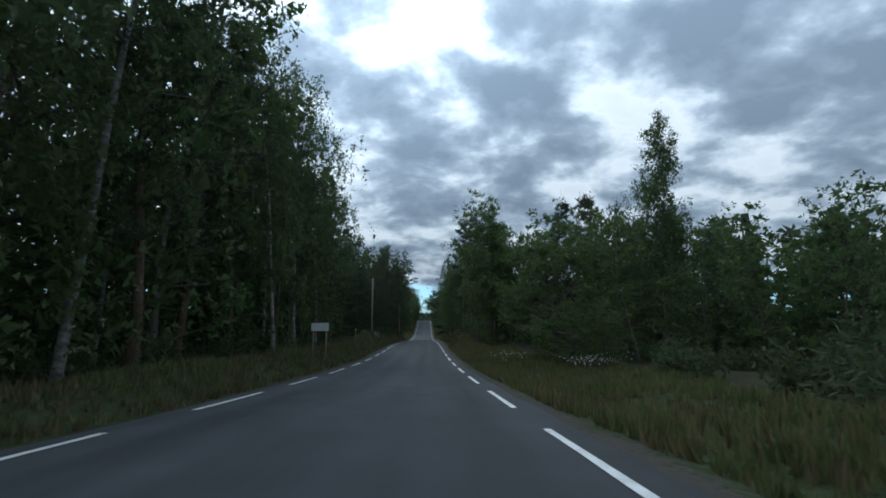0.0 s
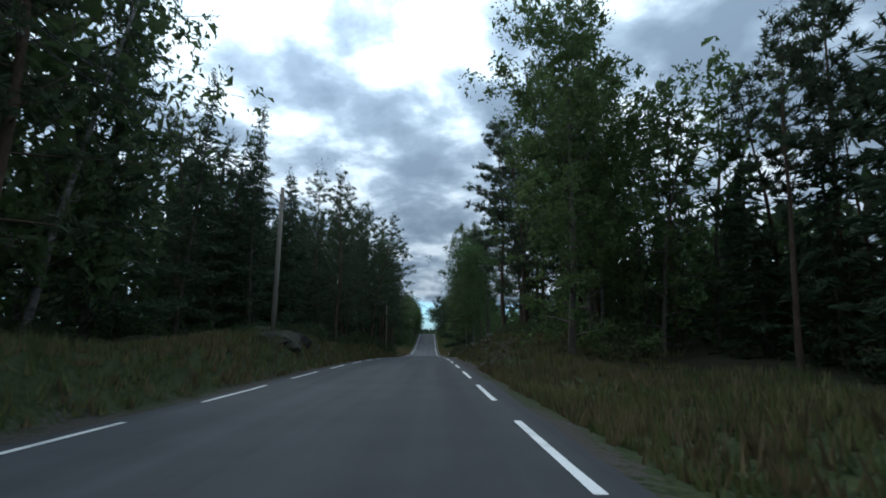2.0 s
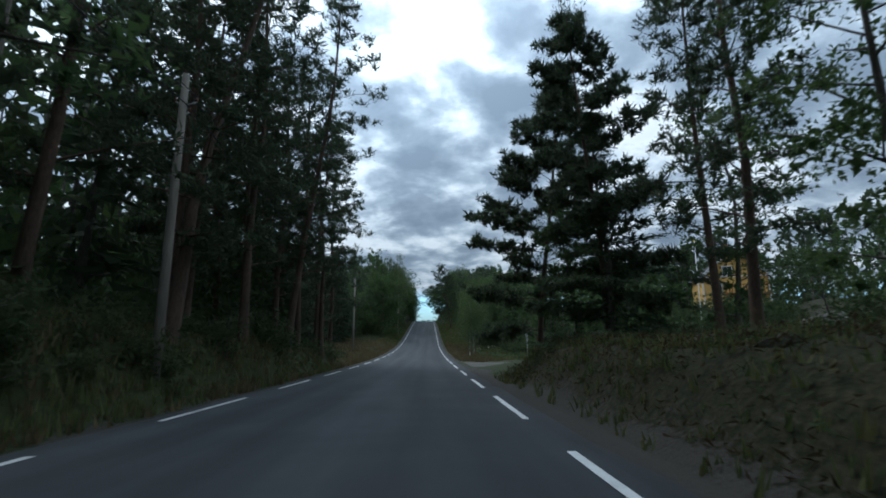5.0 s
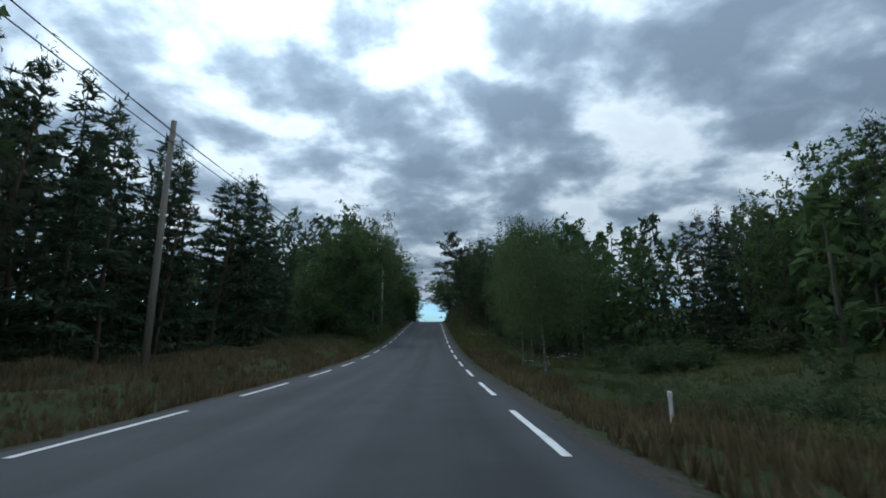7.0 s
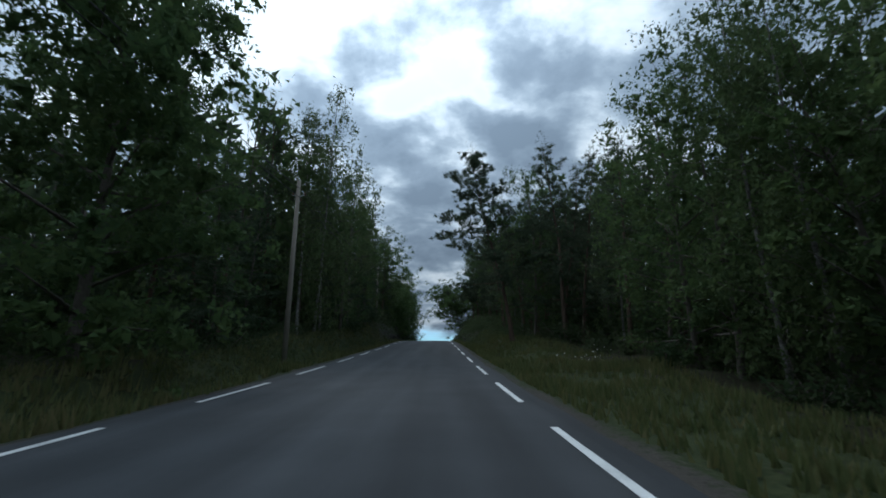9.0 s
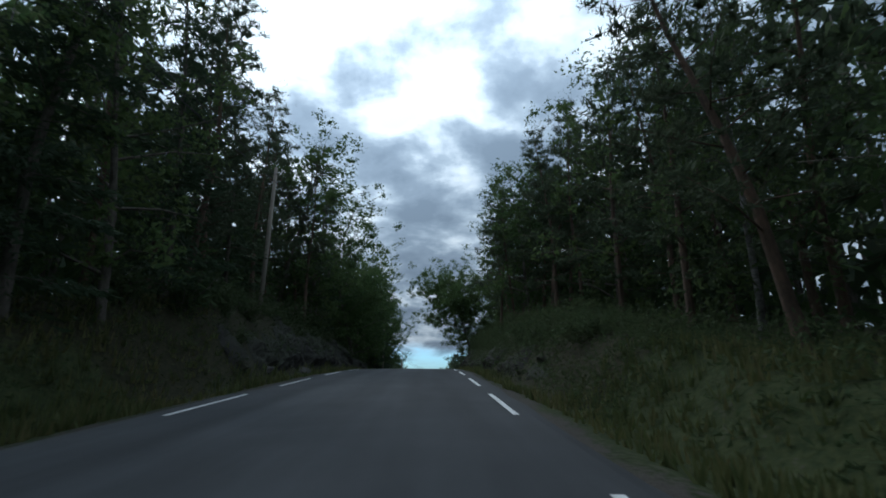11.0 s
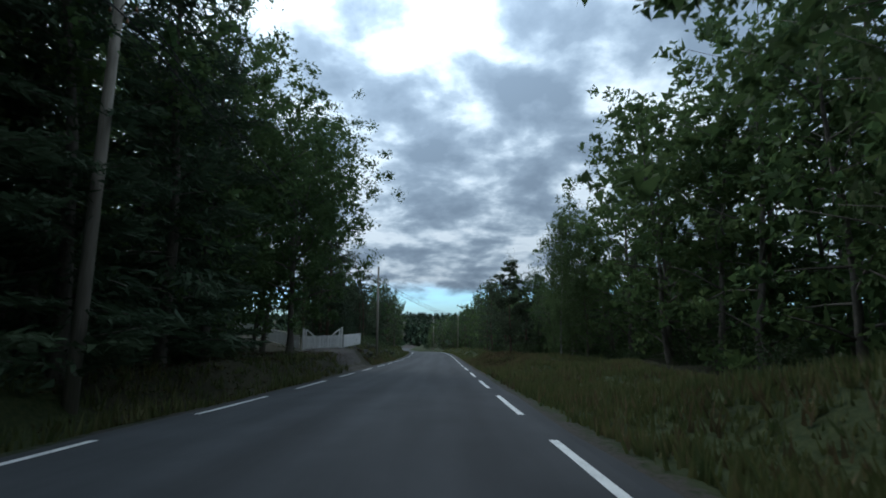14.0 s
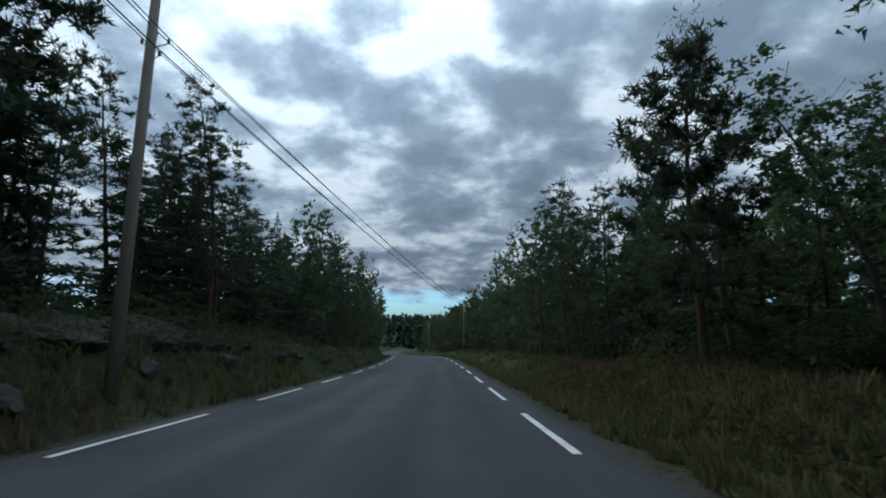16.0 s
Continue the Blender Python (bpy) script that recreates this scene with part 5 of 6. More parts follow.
def rocks():
    rng = random.Random(8)
    for x, s, size in ((-7.4, 59.2, 0.9), (-7.0, 61.8, 1.25), (-7.2, 64.4, 1.0), (-8.4, 63.0, 1.3), (-7.0, 66.6, 0.7), (-8.6, 57.0, 0.7), (-8.2, 68.0, 0.9)):
        rock(rng.randrange(6), x, s, size, rng=rng)
    for s in np.arange(68.0, 87.5, 2.1):
        rock(rng.randrange(6), rng.uniform(4.7, 6.6), s + rng.uniform(-0.8, 0.8), rng.uniform(0.35, 0.85) * (0.6 if s > 80 else 1.0), rng=rng)
    for s in np.arange(96.0, 123.0, 3.4):
        rock(rng.randrange(6), rng.uniform(4.6, 6.2), s + rng.uniform(-0.8, 0.8), rng.uniform(0.35, 0.8), rng=rng)
    for sign, x0 in ((1, 3.9), (-1, -6.6)):
        for s in np.arange(243.0, 285.0, 2.3):
            rock(rng.randrange(6), x0 + sign * rng.uniform(0, 0.8), s + rng.uniform(-0.8, 0.8), rng.uniform(0.25, 0.6), rng=rng)
    for x, s, size in ((13.4, 101.5, 1.0), (11.6, 103.4, 0.7), (14.8, 104.0, 0.8), (6.4, 74.2, 0.9), (5.6, 77.0, 0.6), (6.6, 80.5, 0.8)):
        slab(rng.randrange(5), x, s, size, rng, 1)
    for x, s, size in ((-7.3, 325.4, 0.6), (-7.0, 326.6, 0.7), (-6.8, 328.0, 0.6), (-6.6, 327.0, 0.4), (-6.7, 325.8, 0.4), (-6.6, 329.4, 0.45), (-6.9, 333.2, 0.5), (-7.0, 337.4, 0.5), (-7.2, 342.0, 0.5), (-7.4, 351.0, 0.6)):
        rock(rng.randrange(6), x, s, size, rng=rng)


rocks()


# -- the side road
def laid(x, s, border):
    """Height of loose gravel that lies on the ground and slips under the asphalt's edge."""
    out = x - RIGHT_EDGE if x > 0 else LEFT_EDGE - x
    return float(ground_z(x, s)) + (-0.06 if border else -0.07 + 0.115 * float(smooth(out / 0.8)))


def side_road():
    v, f = [], []
    cuts = np.linspace(0, 1, 22)
    for i, t in enumerate(cuts):
        x = RIGHT_EDGE - 0.1 + t ** 1.6 * 40
        wide = 2.6 + 4.2 * math.exp(-(x - RIGHT_EDGE) / 3.0)
        c = 134.0 + 6.0 * t * t
        for k in range(7):
            s = c + wide * (k / 3 - 1)
            v.append((x, s, laid(x, s, k in (0, 6))))
        if i:
            f += [((i - 1) * 7 + k, i * 7 + k, i * 7 + k + 1, (i - 1) * 7 + k + 1) for k in range(6)]
    tagged(new("side_road", mesh_of("side_road", v, f, M["gravel"], True)), "pale gravel side road that joins the asphalt", "road", kind="structure")
    v, f = [], []
    for i, t in enumerate(np.linspace(0, 1, 50)):
        x = RIGHT_EDGE - 0.1 + t * 22
        for k in range(5):
            s = 91.5 + 7.0 * t * t + (1.7 + 2.2 * math.exp(-t * 22 / 2.0)) * (k / 2 - 1)
            v.append((x, s, laid(x, s, k in (0, 4))))
        if i:
            f += [((i - 1) * 5 + k, i * 5 + k, i * 5 + k + 1, (i - 1) * 5 + k + 1) for k in range(4)]
    tagged(new("dirt_track", mesh_of("dirt_track", v, f, M["gravel"], True)), "bare dirt track that climbs from the road", "track", kind="structure")
    v, f = [], []
    for i, t in enumerate(np.linspace(0, 1, 16)):
        x = LEFT_EDGE + 0.1 - t * 5.4
        for k in range(5):
            s = 318.0 + 4.0 * t + (4.4 + 1.8 * math.exp(-t * 5)) * (k / 2 - 1)
            v.append((x, s, laid(x, s, k in (0, 4))))
        if i:
            f += [((i - 1) * 5 + k, (i - 1) * 5 + k + 1, i * 5 + k + 1, i * 5 + k) for k in range(4)]
    tagged(new("driveway", mesh_of("driveway", v, f, M["soil"], True)), "dark gravel driveway up to a white gate", "road", kind="structure")


side_road()


# -- house
def gable_wall(w, eave, ridge, deep, mat, parent, name="wall"):
    bm = bmesh.new()
    ring = [(-w / 2, 0), (w / 2, 0), (w / 2, eave), (0, ridge), (-w / 2, eave)]
    a = [bm.verts.new((x, 0, z)) for x, z in ring]
    b = [bm.verts.new((x, deep, z)) for x, z in ring]
    bm.faces.new(a)
    bm.faces.new(b[::-1])
    for i in range(5):
        bm.faces.new((a[i], b[i], b[(i + 1) % 5], a[(i + 1) % 5]))
    bmesh.ops.recalc_face_normals(bm, faces=bm.faces[:])
    return part(name, bm, mat, parent)


def slab_roof(w, eave, ridge, deep, over, mat, trim, parent):
    """Two roof slopes with white barge boards."""
    run, rise = w / 2, ridge - eave
    a = math.atan2(rise, run)
    length = math.hypot(run, rise) + over
    for sgn in (-1, 1):
        mid = Vector((sgn * (run + over * math.cos(a)) / 2, deep / 2, ridge - (rise + over * math.sin(a)) / 2 + 0.09))
        turn = Matrix.Rotation(sgn * a, 4, "Y")
        roof = part("roof", boxed((length, deep + 2 * over, 0.14), mid, 0.01, turn), mat, parent)
        part("barge_board", boxed((length, 0.05, 0.3), mid + Vector((0, -deep / 2 - over - 0.035, -0.04)), 0.005, turn), trim, roof, "white painted board along the gable")


def window(parent, x, z, w, h, y=0.0):
    frame_ = part("window", boxed((w, 0.03, h), (x, y - 0.02, z), 0.005), M["glass"], parent, "dark window pane")
    for dx, dz, sx, sz in ((0, h / 2, w + 0.2, 0.1), (0, -h / 2, w + 0.2, 0.1), (-w / 2, 0, 0.1, h), (w / 2, 0, 0.1, h), (0, 0, 0.05, h)):
        part("frame_bar", boxed((sx, 0.06, sz), (x + dx, y - 0.05, z + dz), 0.005), M["white_wood"], frame_, "white painted window frame")


def house():
    p = place(35.5, 149.5)
    ob = thing("house", p - Vector((0, 0, 0.3)), "yellow wooden house with white trim and a steep dark roof", "house", turn=-24)
    eave = float(road_z(149.5)) + 9.1 - (p.z - 0.3)
    ridge = eave + 3.1
    gable_wall(6.6, eave, ridge, 9.0, M["yellow_wood"], ob)
    slab_roof(6.6, eave, ridge, 9.0, 0.5, M["roof"], M["white_wood"], ob)
    for x in np.arange(-3.15, 3.2, 0.237):
        top = ridge - abs(x) * 3.1 / 3.3 - 0.08
        part("batten", boxed((0.045, 0.025, top), (x, -0.012, top / 2)), M["yellow_wood"], ob)
    for x in (-3.28, 3.28):
        part("corner_board", boxed((0.16, 0.05, eave), (x, -0.03, eave / 2), 0.005), M["white_wood"], ob, "white corner board")
    part("band", boxed((6.5, 0.05, 0.14), (0, -0.035, eave - 0.1), 0.005), M["white_wood"], ob, "white board between the storeys")
    window(ob, -0.7, eave + 0.55, 1.0, 1.1, -0.02)
    window(ob, -1.9, eave - 1.5, 1.05, 1.25, -0.02)
    rail = part("veranda", boxed((4.4, 1.4, 0.2), (0.9, -0.75, eave - 2.2), 0.02), M["red_wood"], ob, "red-brown wooden veranda")
    for x in np.arange(-1.2, 3.1, 0.28):
        part("baluster", boxed((0.07, 0.05, 0.95), (x, -1.4, eave - 1.65)), M["red_wood"], rail)
    part("handrail", boxed((4.4, 0.09, 0.09), (0.9, -1.4, eave - 1.15), 0.01), M["red_wood"], rail)
    part("foundation", boxed((6.7, 9.1, 2.4), (0, 4.5, -0.9), 0.03), M["rock"], ob, "grey stone foundation")
    part("chimney", boxed((0.6, 0.6, 1.6), (0.3, 4.5, ridge + 0.4), 0.02), M["red_wood"], ob, "small brick-red chimney")
    pole = thing("flagpole", place(26.2, 141.6), "tall white flagpole without a flag on a lawn", "flagpole")
    part("shaft", rod((0, 0, -0.3), (0, 0, 8.8), 0.06, 0.035, 10), M["white_wood"], pole)
    part("knob", rod((0, 0, 8.8), (0, 0, 8.95), 0.07, 0.04, 8), M["sign_yellow"], pole, "small golden knob")


house()


def garage():
    p = place(-36.4, 356.5)
    ob = thing("garage", p - Vector((0, 0, 0.3)), "red-brown wooden garage with white door and white gable boards", "garage", turn=30)
    eave = float(road_z(356.5)) + 9.5 - (p.z - 0.3)
    ridge = eave + 1.35
    gable_wall(5.6, eave, ridge, 7.0, M["red_wood"], ob)
    slab_roof(5.6, eave, ridge, 7.0, 0.55, M["roof"], M["white_wood"], ob)
    door = part("garage_door", boxed((2.9, 0.06, 2.6), (-0.3, -0.035, eave - 1.2), 0.01), M["white_wood"], ob, "white panelled garage door")
    part("foundation", boxed((5.7, 7.1, 2.0), (0, 3.5, -0.7), 0.03), M["rock"], ob, "grey stone foundation")
    for z in (-2.0, -1.45, -0.9, -0.35):
        part("groove", boxed((2.8, 0.02, 0.03), (-0.3, -0.068, eave + z)), M["sign_back"], door)
    for x in np.arange(-2.7, 2.8, 0.3):
        if abs(x + 0.3) > 1.55:
            top = ridge - abs(x) * 1.35 / 2.8 - 0.06
            part("batten", boxed((0.05, 0.025, top), (x, -0.012, top / 2)), M["red_wood"], ob)


garage()


def parked_car():
    p = place(-30.4, 347.5)
    ob = thing("parked_car", p, "silver car parked nose to the road before the garage", "car", turn=28)
    rows = ((0.0, 0.42, 0.62, 0.74), (0.12, 0.34, 0.76, 0.84), (0.9, 0.32, 0.95, 0.88), (1.45, 0.32, 1.42, 0.74), (2.0, 0.32, 1.52, 0.72), (3.2, 0.32, 1.5, 0.72), (3.9, 0.34, 1.05, 0.84), (4.3, 0.42, 0.8, 0.78))
    v, f = [], []
    for y, z0, z1, w in rows:
        belt = min(z1, 0.92)
        v += [(-w, y, z0), (-0.88 if 0.1 < y < 4 else -w, y, belt * 0.75), (-w, y, z1), (w, y, z1), (0.88 if 0.1 < y < 4 else w, y, belt * 0.75), (w, y, z0)]
    for i in range(len(rows) - 1):
        for k in range(6):
            a, b = i * 6 + k, i * 6 + (k + 1) % 6
            f.append((a, b, b + 6, a + 6))
    f += [tuple(range(6)), tuple(reversed(range(42, 48)))]
    mesh_part("body", mesh_of("body", v, f, M["car_paint"]), ob, "silver painted body")
    part("windscreen", boxed((1.3, 0.02, 0.62), (0, 1.12, 1.2), 0.005, Matrix.Rotation(radians(-50), 4, "X")), M["glass"], ob)
    for x in (-0.62, 0.62):
        part("headlight", boxed((0.32, 0.06, 0.14), (x, 0.03, 0.66), 0.02), M["white_wood"], ob, "clear headlight")
    part("grille", boxed((0.7, 0.04, 0.16), (0, -0.01, 0.55), 0.01), M["rubber"], ob, "black grille")
    for x in (-0.8, 0.8):
        for y in (0.85, 3.4):
            wheel = part("wheel", rod((x - 0.1, y, 0.32), (x + 0.1, y, 0.32), 0.32, None, 16), M["rubber"], ob, "black tyre")
            part("rim", rod((x - 0.11, y, 0.32), (x + 0.11, y, 0.32), 0.2, None, 12), M["steel"], wheel, "steel rim")


parked_car()


# -- white fence and gate
def plank_mesh(w, h):
    bm = boxed((w, 0.022, h), (0, 0, h / 2), 0.004)
    me = bpy.data.meshes.new("plank")
    bm.to_mesh(me)
    bm.free()
    me.materials.append(M["white_wood"])
    return me


PLANKS = [plank_mesh(0.115, h) for h in (0.98, 1.0, 1.02)]


def fence_run(name, label, x0, s0, x1, s1, rng, dip=0.0, level=False):
    a, b = place(x0, s0), place(x1, s1)
    if level:
        b.z = a.z
    d = b - a
    d.z = 0
    ang = math.atan2(d.y, d.x)
    ob = thing(name, a, label, "fence" if "fence" in name else "gate", turn=math.degrees(ang))
    n = int(d.length / 0.135)
    for i in range(n):
        u = (i + 0.5) / n
        z = float(ground_z(x0 + (x1 - x0) * u, s0 + (s1 - s0) * u)) - a.z if not dip else (b.z - a.z) * u
        pl = new("plank", PLANKS[rng.randrange(3)])
        pl.parent = ob
        pl.matrix_basis = pose(d.length * u, -0.03, z + 0.1 + rng.uniform(-0.012, 0.012), 0, rng.uniform(-0.8, 0.8), 0)
    for zz in (0.35, 0.85):
        steps = max(1, int(d.length / 2.2))
        for k in range(steps):
            u0, u1 = k / steps, (k + 1) / steps
            z0 = (float(ground_z(x0 + (x1 - x0) * u0, s0 + (s1 - s0) * u0)) - a.z) if not dip else (b.z - a.z) * u0
            z1 = (float(ground_z(x0 + (x1 - x0) * u1, s0 + (s1 - s0) * u1)) - a.z) if not dip else (b.z - a.z) * u1
            p0, p1 = Vector((d.length * u0, 0.01, z0 + zz + 0.1)), Vector((d.length * u1, 0.01, z1 + zz + 0.1))
            part("rail", boxed(((p1 - p0).length, 0.045, 0.09), (p0 + p1) / 2, 0, Matrix.Rotation(-math.atan2(p1.z - p0.z, p1.x - p0.x), 4, "Y")), M["white_wood"], ob)
    return ob, d.length


def gate_and_fence():
    rng = random.Random(4)
    fence_run("picket_fence", "white board fence that climbs along a yard", -32.0, 341.0, -11.2, 322.2, rng, dip=1)
    short, w = fence_run("picket_fence", "short white board fence beside dark rocks", -8.15, 324.3, -7.5, 328.3, rng, dip=1, level=True)
    for x in (0.1, w / 2, w - 0.1):
        part("post", boxed((0.1, 0.1, 2.0), (x, 0.05, 0.05), 0.01), M["white_wood"], short)
    gate, w = fence_run("yard_gate", "closed white board gate with diagonal braces", -10.9, 322.2, -8.3, 324.2, rng, dip=1)
    for x, sg in ((0.0, 1), (w, -1)):
        part("gate_post", boxed((0.13, 0.13, 1.95), (x, 0.03, 0.78), 0.01), M["white_wood"], gate, "tall white gate post")
        part("hinge_post", boxed((0.1, 0.1, 1.75), (x + sg * 0.2, 0.03, 0.72), 0.01), M["white_wood"], gate)
        p0, p1 = Vector((x + sg * 0.22, 0.02, 1.6)), Vector((x + sg * 0.95, 0.02, 1.02))
        part("brace", boxed(((p1 - p0).length, 0.04, 0.09), (p0 + p1) / 2, 0, Matrix.Rotation(-math.atan2(p1.z - p0.z, p1.x - p0.x), 4, "Y")), M["white_wood"], gate, "white diagonal brace")


gate_and_fence()


def bank_shrubs():
    rng = random.Random(21)
    for s0, s1, a, b, n, lo, hi in ((96, 123, 6.5, 15, 18, 0.6, 1.2), (64, 86, 6.2, 9, 12, 0.9, 1.7), (72, 87, 7.2, 11.5, 26, 1.2, 2.2), (242, 284, 6.6, 9.0, 30, 0.8, 1.5), (242, 284, 5.0, 6.6, 34, 0.5, 1.0), (242, 286, 6.0, 7.6, 30, 0.7, 1.3), (268, 287, 4.9, 6.8, 22, 0.6, 1.2), (244, 272, 5.2, 8.2, 50, 0.7, 1.5), (234, 248, 5.0, 8.0, 16, 0.6, 1.2), (167, 174, 12.5, 17, 13, 1.4, 2.1), (242, 284, -8.6, -7.6, 18, 0.5, 0.9), (242, 284, -10.2, -8.6, 24, 0.8, 1.5), (88, 112, 18, 26, 8, 0.8, 1.3), (140, 148, 27, 36, 16, 2.4, 3.6), (333, 345, -17, -11, 10, 1.8, 2.8), (160, 190, 25, 28, 16, 1.8, 3.0), (92, 126, -9.0, -7.4, 26, 0.9, 1.5), (105, 112, -7.6, -6.9, 9, 0.8, 1.3), (66, 92, -9.0, -7.4, 14, 0.9, 1.7), (8, 24, 9, 15, 14, 1.2, 2.4), (330, 346, 8.6, 13, 22, 1.2, 2.2), (146, 158, 7, 13, 8, 1.0, 1.8)):
        for _ in range(n):
            bush(rng.uniform(a, b), rng.uniform(s0, s1), rng.uniform(lo, hi), rng, loose=s0 in (72, 167, 234, 242, 244, 268, 92, 66, 140, 160, 333, 330))
    v, f = [], []
    for k, m in LOOSE:
        me = next(c.data for c in BUSH[k].children if c.name.startswith("foliage"))
        co = np.empty(len(me.vertices) * 3, np.float32)
        me.vertices.foreach_get("co", co)
        o = len(v) * len(co) // 3
        v.append(co.reshape(-1, 3) @ np.array(m.to_3x3()).T + np.array(m.translation))
        f.append(np.arange(len(co) // 3).reshape(-1, 3) + o)
    tagged(new("thicket", mesh_of("thicket", np.concatenate(v), np.concatenate(f).tolist(), M["bush_leaf"])), "tangled low shrubs on banks and at the wood's edge", "thicket", kind="stuff")


bank_shrubs()


# ---- low growth ----
def blades(name, label, spots, high, mat, gen, per=5):
    """Grass in tufts of single blades."""
    spots = np.asarray(spots)
    n = len(spots) * per
    base = np.repeat(spots, per, 0) + np.concatenate([gen.normal(0, 0.07, (n, 2)), np.zeros((n, 1))], 1)
    az = gen.uniform(0, 6.283, n)
    h = np.repeat(np.broadcast_to(high, (len(spots),)), per) * gen.uniform(0.5, 1.15, n)
    w = 0.026 + 0.016 * gen.uniform(0, 1, n)
    side = np.stack([np.cos(az), np.sin(az), np.zeros(n)], 1) * w[:, None]
    tip = base + np.stack([gen.normal(0, 0.22, n) * h, gen.normal(0, 0.22, n) * h, h], 1)
    v = np.stack([base - side, base + side, tip], 1).reshape(-1, 3)
    f = [(3 * i, 3 * i + 1, 3 * i + 2) for i in range(n)]
    tagged(new(name, mesh_of(name, v, f, mat)), label, "grass", kind="stuff")


def on_ground(x, s):
    return np.stack([x + bend(s), s, ground_z(x, s)], 1)


def low_growth():
    gen = np.random.default_rng(17)

    def strip(sgn, s0, s1, w0, w1, per_m2):
        n = int((s1 - s0) * (w1 - w0) * per_m2)
        s = gen.uniform(s0, s1, n)
        out = gen.uniform(w0, w1, n)
        x = np.where(sgn > 0, RIGHT_EDGE + out, LEFT_EDGE - out)
        keep = ~((sgn > 0) & (np.abs(s - 134) < 7.5)) & ~((sgn < 0) & (np.abs(s - 320) < 4.5) & (out < 6))
        keep &= ~((sgn > 0) & (np.abs(s - 91.5 - 7.0 * ((x - 2.4) / 22) ** 2) < 2.0))
        return on_ground(x[keep], s[keep])

    green = [strip(-1, -8, 130, 0.4, 3.4, 14), strip(-1, 180, 243, 0.4, 4.4, 13), strip(-1, 283, 345, 0.3, 2.4, 10), strip(1, -2, 58, 0.6, 7.5, 14), strip(1, 186, 238, 0.5, 6.0, 13),
             strip(1, 284, 322, 0.4, 9.0, 19), strip(1, 322, 350, 0.4, 9.0, 9), strip(1, 142, 186, 4.0, 24.0, 6), strip(1, 58, 122, 0.9, 9.0, 7), strip(1, 240, 285, 0.3, 1.3, 12), strip(-1, 243, 284, 0.4, 1.6, 12), strip(-1, 350, 420, 0.4, 3.5, 5), strip(1, 345, 420, 0.4, 6.5, 5)]
    straw = [strip(-1, 132, 184, 0.4, 11.0, 12), strip(1, 138, 186, 0.5, 5.0, 13), strip(-1, -8, 130, 0.3, 2.4, 7), strip(1, -2, 58, 0.5, 7.0, 4), strip(1, 284, 345, 0.3, 8.0, 2.5), strip(1, 318, 345, 0.6, 6.0, 11), strip(1, 44, 64, 0.5, 5.0, 7), strip(-1, 318, 345, 0.3, 2.0, 6)]
    g, d = np.concatenate(green), np.concatenate(straw)
    blades("roadside_grass", "rough green grass on the road verges", g, 0.33 + 0.11 * np.sin(g[:, 1] * 0.6 + g[:, 0]), M["grass"], gen)
    blades("dry_grass", "tall straw-coloured dry grass beside the asphalt", d, 0.36 + 0.13 * np.sin(d[:, 1] * 0.5 + d[:, 0]), M["straw"], gen)
    # herbs, ferns and saplings on banks and along the wood's edge
    pts = []
    for wood, sgn in ((LEFT_WOOD, -1), (RIGHT_WOOD, 1)):
        for s0, s1, x0, *_ in wood:
            if s0 > 345:
                continue
            n = int((s1 - s0) * 9)
            s = gen.uniform(s0, s1, n)
            x = x0 + sgn * gen.uniform(-1.8, 3.5, n)
            pts.append((x, s))
    for s0, s1, a, b, k in ((60, 123, 3.8, 9, 15), (296, 312, -13, -6.4, 9), (196, 243, -9.6, -6.6, 16), (222, 243, 4.2, 9, 24), (174, 200, -13, -9, 14), (241, 286, 4.5, 7.4, 44), (234, 262, 3.5, 8, 40), (241, 286, 6.6, 10, 30), (241, 296, -10.5, -8.6, 24), (330, 350, -11.0, -6.4, 26), (329, 332, -9.0, -6.2, 10), (84, 124, 8, 24, 30), (146, 160, 6, 14, 12)):
        n = int((s1 - s0) * k)
        pts.append((gen.uniform(a, b, n), gen.uniform(s0, s1, n)))
    x, s = np.concatenate([p[0] for p in pts]), np.concatenate([p[1] for p in pts])
    keep = ~((x > 0) & (np.abs(s - 134) < 8)) & ~((x > 0) & (np.abs(s - 91.5 - 7.0 * ((x - 2.4) / 22) ** 2) < 2.0))
    base = np.concatenate([on_ground(x[keep], s[keep]), np.array(LEDGES)])
    m = 13
    hub = np.repeat(base, m, 0)
    tall = np.repeat(gen.uniform(0.25, 1.0, len(base)) * np.where((base[:, 0] > 0) & (base[:, 0] < 6.5) & (base[:, 1] < 123), 0.5, 1.0), m)
    q = hub + np.stack([gen.normal(0, 0.3, len(hub)) * (0.4 + tall), gen.normal(0, 0.3, len(hub)) * (0.4 + tall), gen.uniform(0.02, 1.0, len(hub)) * tall], 1)
    tagged(new("undergrowth", leaf_mesh("undergrowth", q, np.full(len(q), 0.078), gen, M["bush_leaf"], 1.9, slim=0.4)), "dense low herbs, ferns and saplings under the trees", "undergrowth", kind="stuff")
    n = 1700
    x, s = 3.6 + gen.uniform(0, 1, n) ** 1.3 * 5.0, gen.uniform(61, 122, n)
    keep = np.abs(s - 91.5 - 7.0 * ((x - 2.4) / 22) ** 2) > 2.4
    x, s = np.concatenate([x[keep], gen.uniform(-13, -6.0, 700), gen.uniform(4.0, 8.0, 900)]), np.concatenate([s[keep], gen.uniform(294, 317, 700), gen.uniform(324, 341, 900)])
    hub = np.repeat(on_ground(x, s), 12, 0)
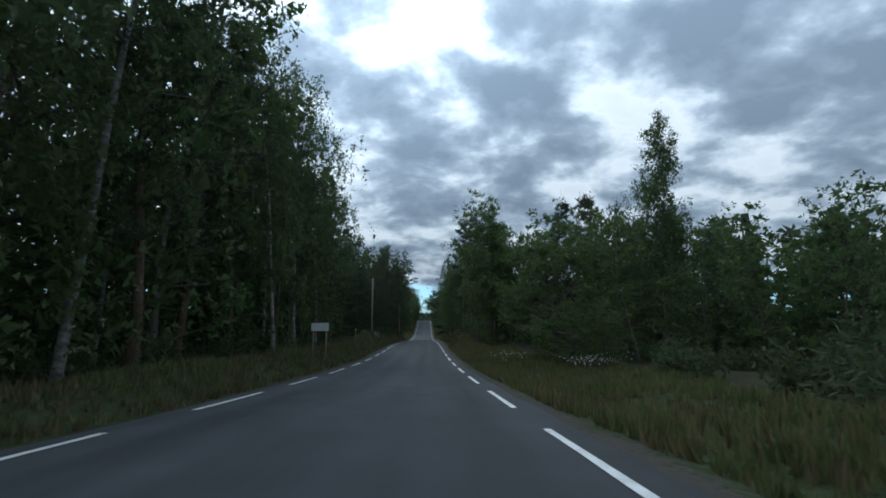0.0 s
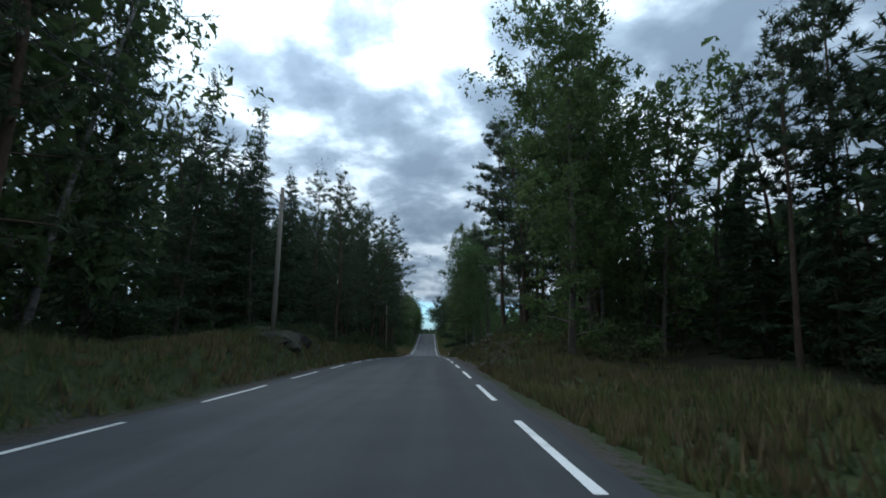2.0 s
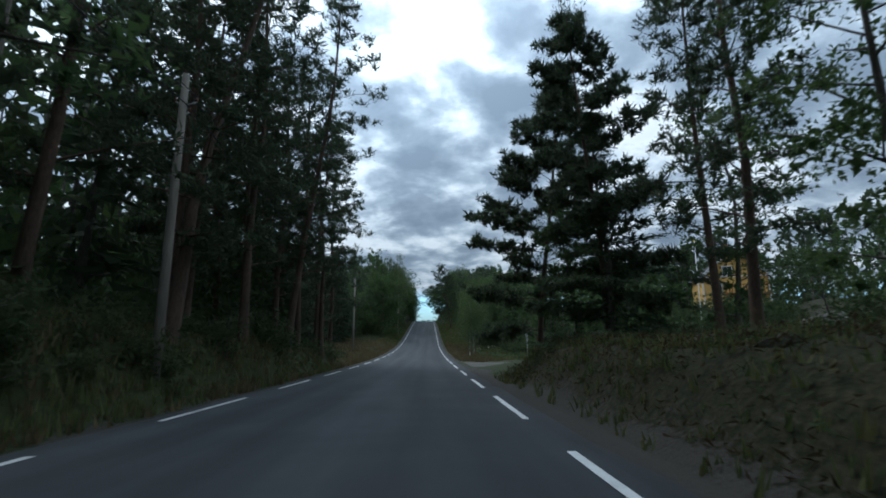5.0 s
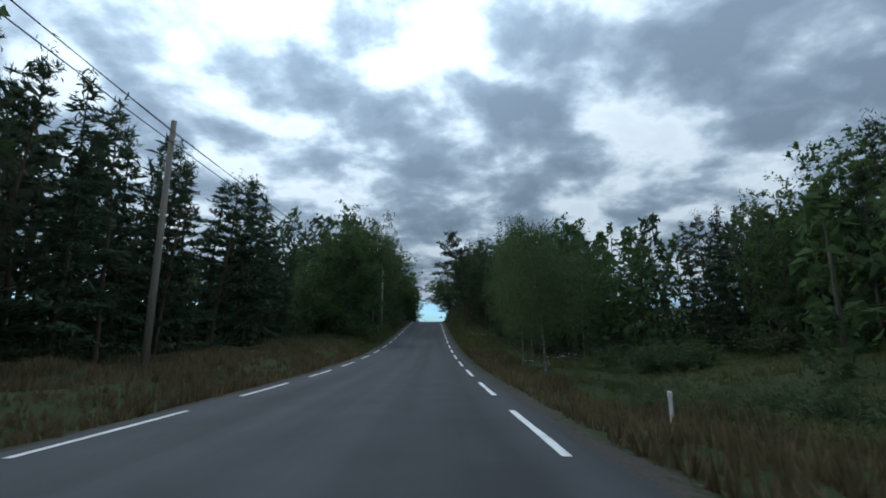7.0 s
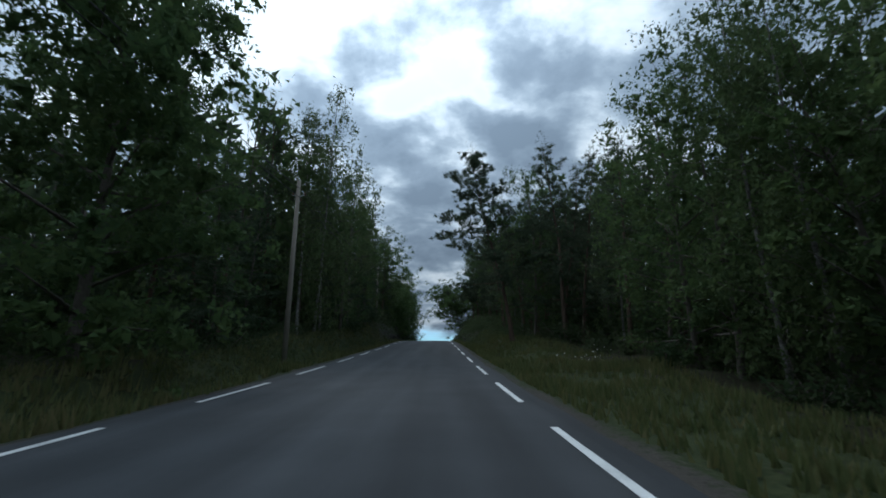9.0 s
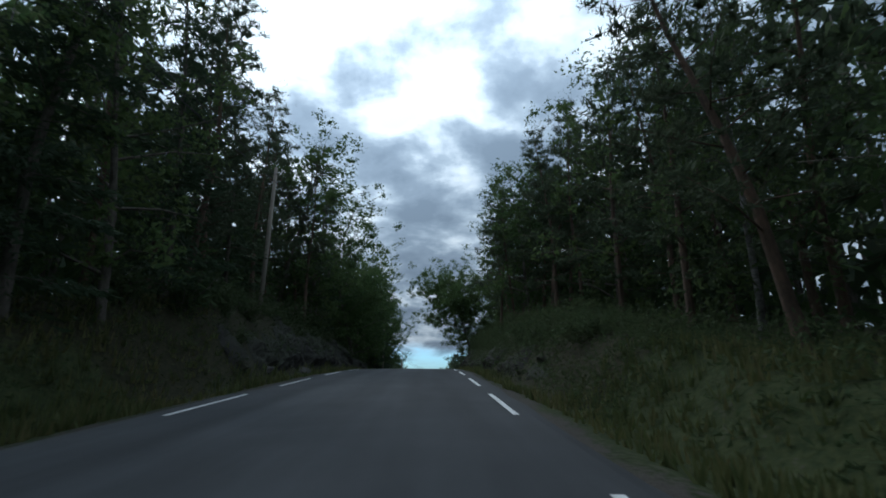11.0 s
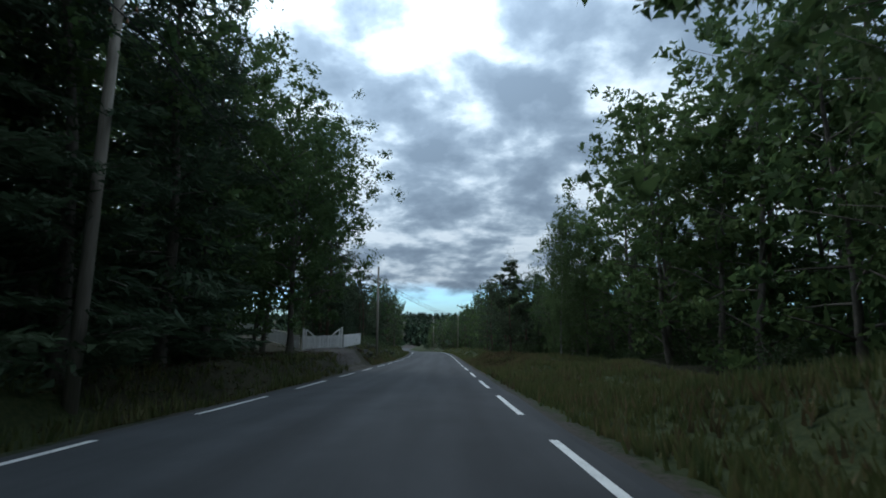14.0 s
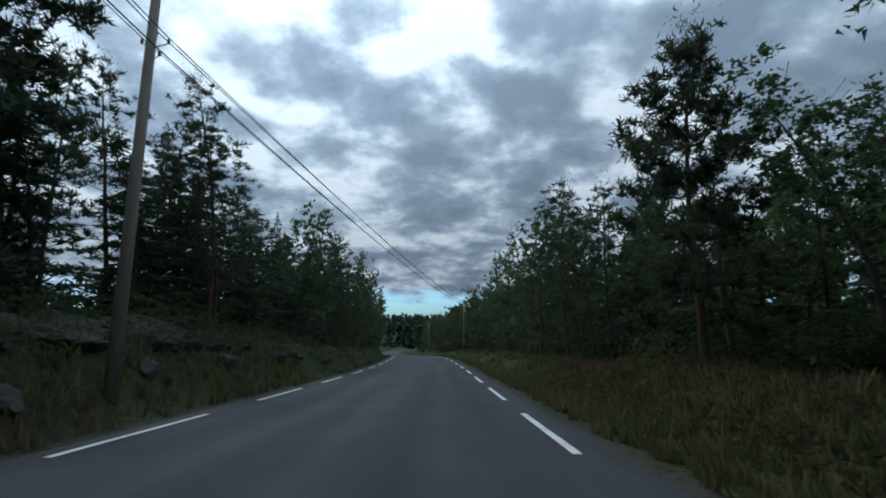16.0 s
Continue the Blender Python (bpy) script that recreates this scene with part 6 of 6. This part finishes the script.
    q = hub + np.stack([gen.normal(0, 0.25, len(hub)), gen.normal(0, 0.25, len(hub)), gen.uniform(0.0, 1.0, len(hub)) * np.where(hub[:, 0] > 0, 0.32, 0.12)], 1)
    tagged(new("dry_bracken", leaf_mesh("dry_bracken", q, np.full(len(q), 0.06), gen, M["bracken"], 2.2, slim=0.4)), "withered brown bracken on the roadside bank", "undergrowth", kind="stuff")
    # white umbels
    fl = []
    for cx, cs, n in ((8.4, 24.0, 120), (9.8, 25.0, 90), (6.4, 36.0, 30), (11.0, 178.0, 60), (8.2, 176.0, 30), (6.6, 202.0, 14), (7.2, 204.5, 8), (6.3, 30.0, 20)):
        xx, ss = cx + gen.normal(0, 0.7, n), cs + gen.normal(0, 0.5, n)
        c = on_ground(xx, ss)
        c[:, 2] += gen.uniform(0.35, 0.75, n)
        fl.append(c)
    fl = np.concatenate(fl)
    tagged(new("wild_flowers", leaf_mesh("wild_flowers", fl, np.full(len(fl), 0.085), gen, M["flower"], 1.0)), "scattered small white wild flowers in the grass", "flowers", kind="stuff")


low_growth()


# ---- distance ----
def far_forest():
    """Wooded hills beyond the road: pointed and rounded crowns of small sprays, joined."""
    gen = np.random.default_rng(31)
    n = 1700
    y = 430 + 1100 * gen.uniform(0, 1, n) ** 1.3
    x = gen.normal(0, 0.42, n) * y
    off = x - bend(y)
    keep = (np.abs(off) > 9) | (y > 520)
    x, y, off = x[keep], y[keep], off[keep]
    z = ground_z(off, y) - 0.5
    per = 50
    h, r = np.repeat(gen.uniform(9, 15, len(x)), per), np.repeat(gen.uniform(2.0, 3.6, len(x)), per)
    point = np.repeat(gen.uniform(0.5, 1.3, len(x)), per)
    u, az = gen.uniform(0, 1, len(h)), gen.uniform(0, 6.283, len(h))
    w = r * (1.04 - u) ** point * gen.uniform(0.4, 1, len(h)) ** 0.5
    q = np.stack([np.repeat(x, per) + w * np.cos(az), np.repeat(y, per) + w * np.sin(az), np.repeat(z, per) + u * h], 1)
    tagged(new("far_forest", leaf_mesh("far_forest", q, np.full(len(q), 2.7), gen, M["far_leaf"], 1.5)), "dark wooded hills on the horizon", "forest", kind="stuff")


far_forest()
